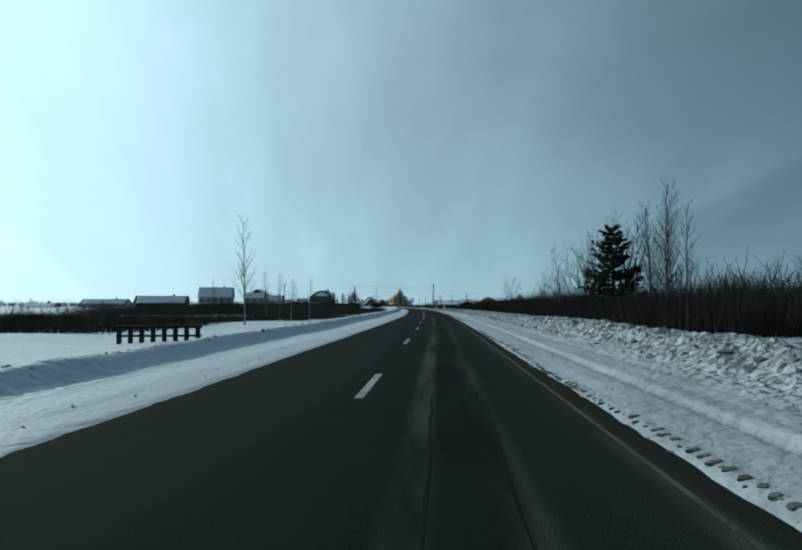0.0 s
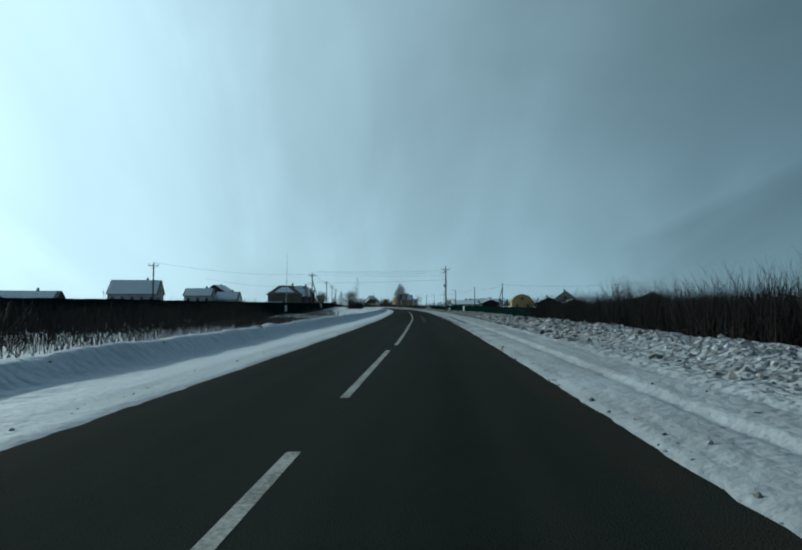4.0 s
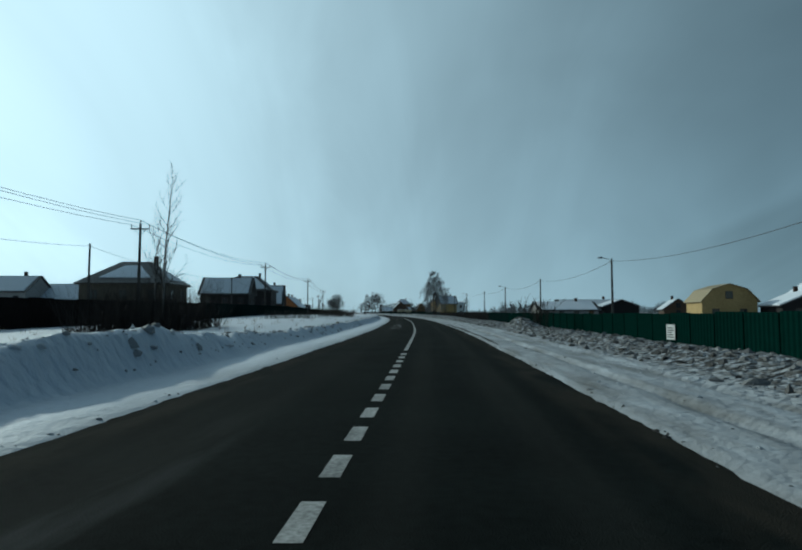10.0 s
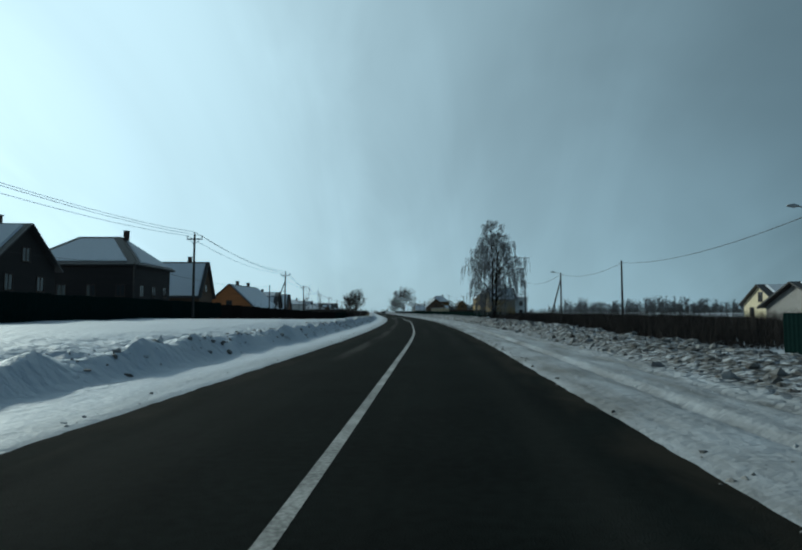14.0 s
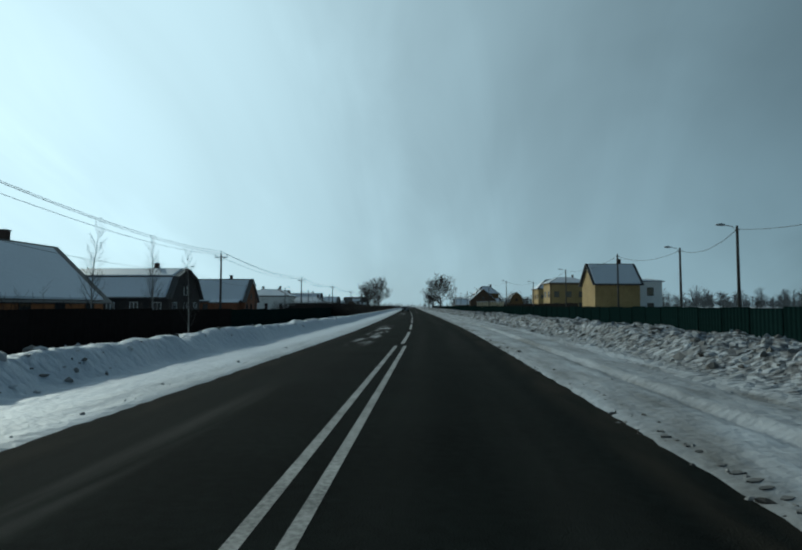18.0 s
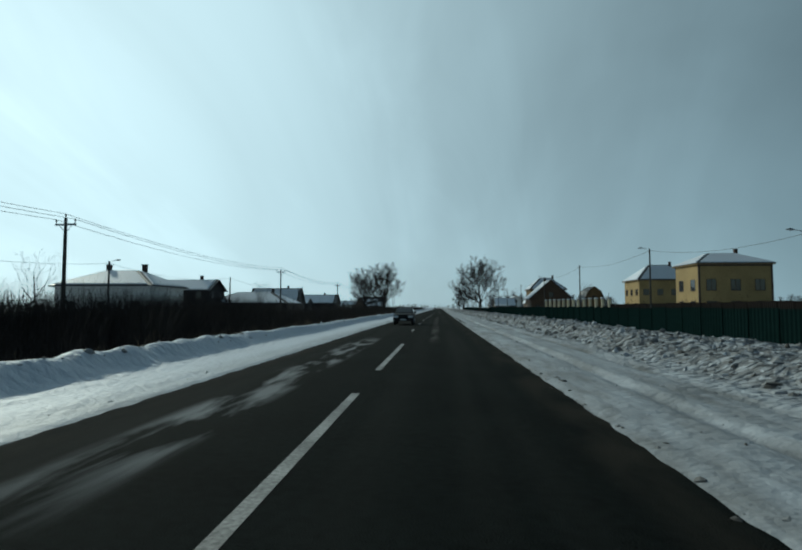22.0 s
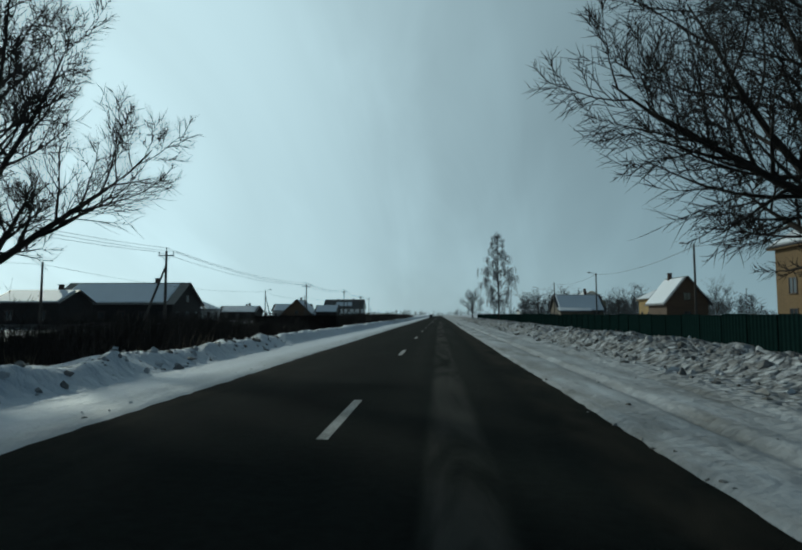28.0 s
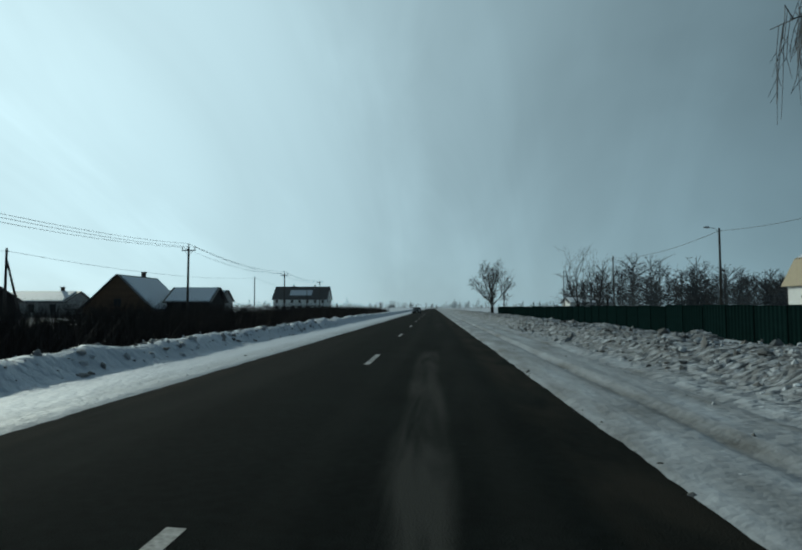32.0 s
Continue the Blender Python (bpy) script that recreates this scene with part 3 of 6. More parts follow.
    right = high * rise * (0.12 + 0.70 * clod + 0.30 * ridge * wave_noise(u * 0.4, y * 0.35, 65) + 0.30 * sharp) * (1 - drop) + drop * (field_right(y) + 0.12 * wave_noise(u * 0.3, y * 0.3, 25))
    heap = 0.8 * np.exp(-(((u - 9.4) / 1.2) ** 2) - ((y - 286.5) / 1.9) ** 2)
    ruts = -0.07 * np.exp(-(((u - 5.0) / 0.13) ** 2)) + 0.03 * np.exp(-(((u - 5.25) / 0.1) ** 2)) - 0.06 * np.exp(-(((u - 6.33) / 0.14) ** 2)) + 0.03 * wave_noise(u * 2.2, y * 1.6, 27)
    z = np.where(u > 4.2, flat + ruts * (1 - rise) + right + heap, z)
    far = step_up(60, 400, np.abs(u))
    return z * (1 - far)


def at(u, y):
    """World x, y and ground height at u right of the road's middle."""
    return float(axis_x(y)) + u, y, float(ground_height(u, y))


def build_ground():
    cols = np.concatenate([[-2500, -900, -350, -160, -90, -60, -42, -32, -25, -20, -16, -13, -11], np.arange(-9.5, -7.2, 0.25), np.arange(-7.1, -4.8, 0.13), [-4.7, -4.45], [-4.2, -4.0], np.arange(-3.85, -3.0, 0.1), [-2.6, -1.3, 0, 1.3, 2.8, 3.1], np.arange(3.3, 4.25, 0.1), [4.3, 4.5, 4.7, 4.85, 4.95, 5.05, 5.15, 5.25, 5.4, 5.7, 6.0, 6.17], np.arange(6.3, 11.6, 0.19), [11.9, 12.4], [13, 14, 16, 19, 23, 30, 42, 60, 90, 160, 350, 900, 2500]])
    rows = np.concatenate([np.arange(-80, 0, 4.0), np.arange(0, 770, 0.26), np.arange(770, 860, 0.7), np.arange(860, 1000, 2.0), [1010, 1040, 1100, 1200, 1400, 1800, 2600, 4200]])
    u, y = np.meshgrid(cols, rows)
    z = ground_height(u, y)
    z = np.where(y > 1000, z * np.clip((1400 - y) / 400, 0, 1), z)
    x = axis_x(y) + u
    n, k = len(rows), len(cols)
    v = np.stack([x, y, z], -1).reshape(-1, 3)
    i = (np.arange(n - 1)[:, None] * k + np.arange(k - 1)[None]).ravel()
    q = np.stack([i, i + 1, i + 1 + k, i + k], -1)
    me = bpy.data.meshes.new("ground")
    me.vertices.add(len(v))
    me.vertices.foreach_set("co", v.astype(np.float32).ravel())
    me.loops.add(q.size)
    me.loops.foreach_set("vertex_index", q.astype(np.int32).ravel())
    me.polygons.add(len(q))
    me.polygons.foreach_set("loop_start", np.arange(0, q.size, 4, dtype=np.int32))
    uv = me.uv_layers.new(name="UVMap")
    flat = np.stack([u.ravel(), y.ravel()], -1)
    uv.data.foreach_set("uv", flat[q.ravel()].astype(np.float32).ravel())
    me.polygons.foreach_set("use_smooth", [True] * len(q))
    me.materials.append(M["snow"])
    me.update(calc_edges=True)
    me.validate()
    tagged(new("ground", me), "snow-covered ground with ploughed banks beside the road", "snow", kind="structure")


build_ground()


# ---------------------------------------------------------------- road and its paint
def strip(u0, u1, ys, z, ragged=0.0):
    ys = np.asarray(ys, float)
    a = u0 + ragged * (wave_noise(ys * 0, ys * 0.5, 31) + 0.6 * wave_noise(ys * 0, ys * 2.0, 32) - 0.8)
    b = u1 + ragged * (wave_noise(ys * 0, ys * 0.4, 33) + 0.6 * wave_noise(ys * 0, ys * 2.3, 34) - 0.8)
    us = np.stack([a, *(a + (b - a) * k / 6 for k in range(1, 6)), b], 1)
    x = axis_x(ys)[:, None] + us
    y = np.repeat(ys[:, None], 7, 1)
    v = np.stack([x, y, np.full_like(x, z)], -1).reshape(-1, 3)
    uv = np.stack([us, y], -1).reshape(-1, 2)
    f = [(r * 7 + c, r * 7 + c + 1, r * 7 + c + 8, r * 7 + c + 7) for r in range(len(ys) - 1) for c in range(6)]
    return v, f, uv


v, f, uv = strip(-4.1, 4.35, np.concatenate([np.arange(-80, 800, 0.5), np.arange(800, 1300, 5.0)]), 0.0, 0.05)
road = tagged(new("road", mesh_of("road", v, f, M["asphalt"], True, uv)), "worn two-lane asphalt road with patched cracks and frost", "road", kind="structure")


def paint_line(name, y0, y1, u, half=0.075, mat="paint"):
    n = max(2, int((y1 - y0) / 2.0) + 1)
    v, f, uv = strip(u - half, u + half, np.linspace(y0, y1, n), 0.004)
    return put(name, mesh_of(name, v, f, M[mat], False, uv), road)


for k in range(-4, 5):
    paint_line("lane_dash", 9.2 + 12.85 * k, 12.4 + 12.85 * k, -0.06 if k > 2 else 0.0)
for k in range(4):
    paint_line("lane_dash", 67.4 + 12.85 * k, 76.9 + 12.85 * k, -0.12)
paint_line("centre_line", 118, 236, 0.0)
paint_line("edge_line", -20, 62, 3.33, 0.03, "faded")
for k in range(14):
    paint_line("short_dash", 237.5 + 1.45 * k, 238.3 + 1.45 * k, 0.0, 0.1)
paint_line("centre_line", 258.6, 406, 0.0)
# the road has one line here; its offset double is an added ghost
paint_line("centre_line", 406, 429, 0.16, 0.06)
paint_line("second_line", 406, 429, -0.19, 0.06)
for k in range(4):
    paint_line("lane_dash", 430.2 + 13.7 * k, 440.4 + 13.7 * k, 0.0)
for k in range(3):
    paint_line("lane_dash", 488.6 + 13.2 * k, 498.2 + 13.2 * k, 0.0)
for k in range(40):
    paint_line("lane_dash", 536.9 + 13.88 * k, 540.0 + 13.88 * k, -0.2 if k < 4 else 0.0)


def patch(u, half, y0, y1, mat, label, ragged=0.09):
    v, f, uv = strip(u, u, np.arange(y0, y1, 0.25), 0.003, ragged)
    thick = half * (0.4 + 1.2 * wave_noise(v[::7, 1], v[::7, 1] * 0.9, 36))
    v[:, 0] = np.repeat(v[::7, 0], 7) + np.outer(thick, np.linspace(-1, 1, 7)).ravel()
    put("crack", mesh_of("crack", v, f, mat, False, uv), road, label=label)


tar = material("dark_crack", (0.012, 0.012, 0.011), rough=0.9, vary=0.5, scale=3, coords="UV", stretch=(1, 0.3, 1), spec=0.05)
for u, half, y0, y1, ragged in ((1.27, 0.016, -20, 62, 0.11), (1.98, 0.014, -20, 70, 0.11), (1.24, 0.010, 62, 80, 0.1), (1.45, 0.014, 528, 575, 0.1), (1.72, 0.012, 150, 178, 0.1)):
    patch(u, half, y0, y1, tar, "dark crack along a patch in the asphalt", ragged)


# ---------------------------------------------------------------- poles, lamps and wires
def tall_pole(x, y, z, high, strut=0, boxes=False, label="weathered power pole with a crossarm and insulators"):
    p = holder("power_pole", pose(x, y, z), label, "power pole", "power poles along the road")
    s = Shape().tube([(0, 0, -0.6), (0, 0, high * 0.5), (0, 0, high - 0.4)], [0.17, 0.14, 0.11], 8)
    put("shaft", s.mesh("shaft", M["pole"], True), p)
    put("crossarm", Shape().box(-0.9, -0.06, high - 0.95, 0.9, 0.06, high - 0.82, 0.02).mesh("crossarm", M["steel"]), p)
    for dx, dz in ((-0.82, high - 0.82), (0.82, high - 0.82), (0, high - 0.4)):
        put("insulator", Shape().tube([(dx, 0, dz), (dx, 0, dz + 0.12), (dx, 0, dz + 0.2), (dx, 0, dz + 0.34)], [0.03, 0.03, 0.075, 0.055], 8).mesh("insulator", M["ceramic"], True), p)
    for e in (-1, 1):
        put("brace", Shape().tube([(e * 0.6, 0, high - 0.9), (0, 0, high - 1.5)], 0.025, 5).mesh("brace", M["steel"]), p)
    if strut:
        put("strut", Shape().tube([(strut, 0.3, -0.5), (0, 0, high - 1.9)], [0.14, 0.1], 8).mesh("strut", M["pole"], True), p)
    if boxes:
        put("switch_box", Shape().box(-0.42, -0.16, high * 0.56, -0.14, 0.16, high * 0.56 + 0.55, 0.03).mesh("switch_box", M["dark_wall"]), p, label="dark switch box on the shaft")
        loop = [(-0.3 + 0.18 * math.cos(a), 0, high * 0.47 + 0.3 * math.sin(a)) for a in np.linspace(0, 2 * math.pi, 17)]
        put("cable_loop", Shape().tube(loop, 0.022, 5, False).mesh("cable_loop", M["wire"]), p)
        down = [(0.16, -0.1, high - 1.2), (0.45, -0.1, high - 2.1), (0.2, -0.1, high - 2.7), (0.22, -0.05, 1.0)]
        put("down_cable", Shape().tube(down, 0.03, 5).mesh("down_cable", M["wire"]), p)
        put("second_arm", Shape().box(-0.85, -0.05, high - 1.6, 0.25, 0.05, high - 1.48, 0.02).mesh("second_arm", M["steel"]), p)
    return p


def low_pole(x, y, z, high, lamp=0, strut=0):
    lab = "slim pole with a street lamp arm" if lamp else "slim concrete pole carrying a low cable"
    p = holder("street_lamp" if lamp else "utility_pole", pose(x, y, z), lab, "street lamp" if lamp else "utility pole", "low poles behind the fences")
    put("shaft", Shape().tube([(0, 0, -0.6), (0, 0, high)], [0.14, 0.09], 8).mesh("shaft", M["pole"], True), p)
    put("hook", Shape().tube([(0, 0, high - 0.35), (0.16, 0, high - 0.3), (0.2, 0, high - 0.18)], 0.02, 5).mesh("hook", M["steel"]), p)
    if lamp:
        a = Shape().tube([(0, 0, high - 0.5), (lamp * 0.3, 0, high - 0.05), (lamp * 0.9, 0, high + 0.08)], 0.03, 6)
        put("arm", a.mesh("arm", M["steel"], True), p)
        h = Shape().tube([(lamp * 0.8, 0, high + 0.08), (lamp * 1.05, 0, high + 0.1), (lamp * 1.4, 0, high + 0.1)], [0.05, 0.11, 0.05], 8)
        put("lamp_head", h.mesh("lamp_head", M["steel"], True), p)
    if strut:
        put("strut", Shape().tube([(strut, 0.4, -0.5), (0, 0, high - 0.9)], [0.13, 0.08], 8).mesh("strut", M["pole"], True), p)
    return p


def wire(points, sag, r=0.02, label="sagging black overhead wire between the poles"):
    run = []
    for a, b in zip(points, points[1:]):
        a, b = Vector(a), Vector(b)
        run += [a.lerp(b, k / 12) - Vector((0, 0, sag * 4 * (k / 12) * (1 - k / 12))) for k in range(12)]
    s = Shape().tube(run + [Vector(points[-1])], r, 4, False)
    tagged(new("overhead_wire", s.mesh("overhead_wire", M["wire"])), label, "wire", "wires along the road")


TALL = [(3.0, 238.9, 9.9, 2.6), (3.9, 287.7, 10.0, 0), (3.4, 337.0, 10.4, 0), (3.1, 384.2, 10.4, 0), (0.9, 428.4, 9.2, -3.0), (-8.3, 479.4, 9.0, 0), (-16.4, 538.0, 8.6, 0), (-25.2, 598.7, 8.9, 0), (-31.5, 653.0, 8.6, 0), (-38.3, 707.6, 8.5, -3.2), (-45.5, 767.7, 8.3, 0), (-53.0, 819.9, 9.2, 0), (-62.0, 872.0, 9.2, 0), (-72.0, 925.0, 10.0, 0)]
for x, y, h, st in TALL:
    tall_pole(x, y, 0, h, st)
tall_pole(34.2, 221.7, -0.4, 10.9, 0, True, "tall power pole with a switch box and cable loops")
tall_pole(-22.0, 200.0, 0, 9.5)
for dx, dz in ((-0.82, -0.5), (0.82, -0.5), (0.0, -0.08)):
    wire([(x + dx, y, h + dz) for x, y, h, st in TALL], 0.9, 0.02)
for za, zb in ((9.3, 10.1), (8.8, 9.75), (8.2, 9.2), (7.3, 7.2)):
    wire([(34.2, 221.7, za), (3.0, 238.9, zb)], 0.22, 0.02)
wire([(-22.0, 200.0, 9.2), (3.0, 238.9, 9.4)], 0.9)

RIGHT = [(50.4, 234.0, 7.0, 0, -1.6), (49.1, 261.2, 6.9, 0, 0), (48.8, 292.3, 6.8, -1, 0), (49.4, 323.6, 6.6, 0, 0), (49.5, 353.9, 6.8, -1, 0), (49.9, 386.2, 7.0, 0, 0), (47.4, 405.3, 7.0, -1, -1.8), (46.2, 431.5, 7.2, 0, 0), (44.6, 450.5, 7.2, -1, 0), (45.2, 464.0, 7.0, -1, 0), (44.0, 483.4, 8.2, 0, 0), (42.1, 515.6, 8.3, -1, 0), (39.3, 551.2, 7.6, -1, 0), (33.8, 577.9, 9.0, -1, 0), (29.1, 611.7, 9.4, 0, 0), (24.5, 645.0, 9.0, -1, 0), (19.5, 682.0, 8.6, 0, 0), (15.0, 716.0, 8.6, -1, 0), (10.9, 753.3, 8.4, -1, 0), (6.6, 786.6, 8.7, 0, 0), (4.4, 816.0, 9.0, -1, 0), (1.0, 850.0, 9.4, 0, 0), (-3.0, 884.0, 9.4, 0, 0)]
for x, y, h, lamp, st in RIGHT:
    low_pole(x, y, -0.4, h + 0.4, lamp, st)
wire([(75.0, 205.0, 6.4)] + [(x, y, h - 0.25) for x, y, h, lamp, st in RIGHT], 0.75, 0.022, "thick sagging cable on the low poles")

LOW = [(0.6, 247.0, 7.2, 1, 1.5), (-2.7, 291.3, 8.2, 0, 0), (-2.0, 335.0, 7.6, 1, 0), (-3.6, 384.0, 7.0, 0, 0), (-3.1, 431.5, 6.6, 0, 0), (-16.9, 485.6, 7.3, 1, 0), (-19.2, 517.1, 6.0, 0, 0), (-27.0, 556.0, 6.6, 1, 0), (-32.0, 592.5, 6.9, 0, 0), (-38.0, 640.0, 6.6, 1, 0), (-46.0, 700.0, 6.4, 0, 0), (-52.8, 763.4, 6.5, 1, 1.4), (-58.1, 799.9, 6.6, 0, 1.6), (-64.8, 863.4, 7.6, 0, 0), (-78.0, 930.0, 7.6, 0, 0)]
for x, y, h, lamp, st in LOW:
    low_pole(x, y, 0, h, lamp, st)
wire([(-14.0, 205.0, 6.6)] + [(x, y, h - 0.25) for x, y, h, lamp, st in LOW], 0.9, 0.018, "thick sagging cable on the low poles")
mast = holder("radio_mast", pose(0.9, 205.0, 0, 0, 0.6), "thin bare steel mast beside the house plots", "mast")
put("mast_tube", Shape().tube([(0, 0, -0.5), (0, 0, 6), (0, 0, 11.3)], [0.07, 0.05, 0.02], 6).mesh("mast_tube", M["steel"]), mast)
put("mast_foot", Shape().box(-0.2, -0.2, -0.4, 0.2, 0.2, 0.15, 0.04).mesh("mast_foot", M["concrete"]), mast)


# ---------------------------------------------------------------- fences
def panel_mesh(name, wide, high, mat, waves):
    """One corrugated sheet."""
    s = Shape()
    n = waves * 4
    xs = [wide * k / n for k in range(n + 1)]
    dy = [0.0 if (k % 4) in (0, 1) else 0.035 for k in range(n)] + [0.0]
    for side in (0, 1):
        off = 0.006 * side
        s.v += [(x, d + off, z) for x, d in zip(xs, dy) for z in (0.0, high)]
    m = 2 * (n + 1)
    for k in range(n):
        a = 2 * k
        s.f.append((a, a + 2, a + 3, a + 1))
        s.f.append((m + a, m + a + 1, m + a + 3, m + a + 2))
        s.f.append((a + 1, a + 3, m + a + 3, m + a + 1))
    return s.mesh(name, mat)


def fence(points, high, mat, label, wide=2.5, name="metal_fence", top_rail=False, waves=8):
    """A run of sheet panels on posts through (u, y, base z) points beside the road."""
    pts = [Vector((float(axis_x(y)) + u, y, z)) for u, y, z in points]
    thing = holder(name, Matrix.Translation(pts[0]), label, "fence", "fences along the plots")
    pm = panel_mesh("panel", wide + 0.01, high, mat, waves)
    post = Shape().box(-0.03, 0.04, -0.4, 0.03, 0.1, high - 0.04, 0.01).mesh("post", mat)
    base = Matrix.Translation(-pts[0])
    k = 0
    for a, b in zip(pts, pts[1:]):
        d = b - a
        flat = Vector((d.x, d.y, 0))
        n = max(1, round(flat.length / wide))
        turn = math.atan2(d.y, d.x)
        for i in range(n):
            p = a + d * (i / n)
            jit = 0.03 * math.sin(k * 2.7) + 0.02 * math.sin(k * 0.9)
            m = base @ Matrix.Translation(p + Vector((0, 0, jit))) @ Matrix.Rotation(turn, 4, "Z") @ Matrix.Diagonal((flat.length / n / wide, 1, 1, 1))
            put("panel", pm, thing, m)
            put("post", post, thing, base @ Matrix.Translation(p) @ Matrix.Rotation(turn, 4, "Z"))
            k += 1
    return thing


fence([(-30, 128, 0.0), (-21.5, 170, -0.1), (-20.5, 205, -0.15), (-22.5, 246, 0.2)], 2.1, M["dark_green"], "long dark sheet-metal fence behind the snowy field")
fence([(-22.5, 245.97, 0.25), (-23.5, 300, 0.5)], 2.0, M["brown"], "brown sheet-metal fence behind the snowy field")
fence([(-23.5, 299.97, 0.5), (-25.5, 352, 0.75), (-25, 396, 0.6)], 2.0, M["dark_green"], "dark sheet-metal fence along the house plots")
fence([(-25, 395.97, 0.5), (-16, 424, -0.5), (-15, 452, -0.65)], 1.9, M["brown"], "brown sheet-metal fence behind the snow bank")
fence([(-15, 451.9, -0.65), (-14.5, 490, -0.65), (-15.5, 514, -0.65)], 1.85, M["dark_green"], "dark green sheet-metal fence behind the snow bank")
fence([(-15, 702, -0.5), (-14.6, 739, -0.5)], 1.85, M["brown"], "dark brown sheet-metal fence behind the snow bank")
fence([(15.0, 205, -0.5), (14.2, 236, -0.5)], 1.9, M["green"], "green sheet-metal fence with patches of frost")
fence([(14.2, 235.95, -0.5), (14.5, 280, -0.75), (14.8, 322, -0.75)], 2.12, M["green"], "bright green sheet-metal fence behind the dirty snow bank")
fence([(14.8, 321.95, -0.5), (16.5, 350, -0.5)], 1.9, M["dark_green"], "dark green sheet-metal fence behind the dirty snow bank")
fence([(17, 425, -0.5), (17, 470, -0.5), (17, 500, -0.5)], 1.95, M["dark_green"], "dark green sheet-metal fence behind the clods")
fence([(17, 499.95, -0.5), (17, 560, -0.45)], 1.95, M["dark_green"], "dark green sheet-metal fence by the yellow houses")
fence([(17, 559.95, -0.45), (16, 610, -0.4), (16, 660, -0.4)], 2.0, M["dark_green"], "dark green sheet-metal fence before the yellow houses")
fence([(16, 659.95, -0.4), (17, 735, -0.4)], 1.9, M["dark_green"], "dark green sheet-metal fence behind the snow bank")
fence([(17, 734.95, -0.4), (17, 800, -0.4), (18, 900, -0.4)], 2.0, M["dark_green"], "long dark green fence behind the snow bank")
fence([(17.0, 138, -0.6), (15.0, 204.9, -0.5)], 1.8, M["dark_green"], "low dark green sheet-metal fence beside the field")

# light pillars of a fence by the yellow houses
for k in range(13):
    x, y = 34.0 - 9.2 * k / 12, 609.6 + 33.4 * k / 12
    pil = holder("fence_pillar", pose(x, y, -0.5), "cream fence pillar with a snow cap", "pillar", "pillars of the front fence")
    put("shaft", Shape().box(-0.26, -0.26, 0, 0.26, 0.26, 3.6, 0.04).mesh("shaft", M["cream"]), pil)
    put("coping", Shape().box(-0.36, -0.36, 3.6, 0.36, 0.36, 3.7, 0.03).mesh("coping", M["concrete"]), pil)
    put("cap", Shape().box(-0.34, -0.34, 3.7, 0.34, 0.34, 3.88, 0.1).mesh("cap", M["roof_snow"]), pil, label="snow lying on the pillar")
fence([(33, 522, -0.5), (32.8, 609, -0.5)], 2.6, M["brown"], "dark brown sheet-metal fence on the second row")
fence([(32.7, 610, -0.5), (28.0, 643, -0.5)], 2.2, M["brown"], "dark infill between the cream pillars")


# ---------------------------------------------------------------- houses
def window(parent, m, w, h, trim="trim", bars=2):
    """A window in a wall: m has its foot's middle on the wall, facing -y."""
    s = Shape()
    t = 0.07
    s.box(-w / 2 - t, -0.06, -t, w / 2 + t, 0.05, 0).box(-w / 2 - t, -0.06, h, w / 2 + t, 0.05, h + t)
    s.box(-w / 2 - t, -0.06, 0, -w / 2, 0.05, h).box(w / 2, -0.06, 0, w / 2 + t, 0.05, h)
    for k in range(1, bars):
        x = -w / 2 + w * k / bars
        s.box(x - 0.03, -0.05, 0, x + 0.03, 0.04, h)
    fr = put("window", s.mesh("window", M[trim]), parent, m)
    put("pane", Shape().box(-w / 2, -0.012, 0, w / 2, 0.012, h).mesh("pane", M["glass"]), fr)
    put("sill", Shape().box(-w / 2 - 0.12, -0.16, -0.11, w / 2 + 0.12, 0.0, -0.07).mesh("sill", M[trim]), fr)


def inset(ring, k):
    c = sum((Vector(p) for p in ring), Vector()) / len(ring)
    return [c + (Vector(p) - c) * k for p in ring]


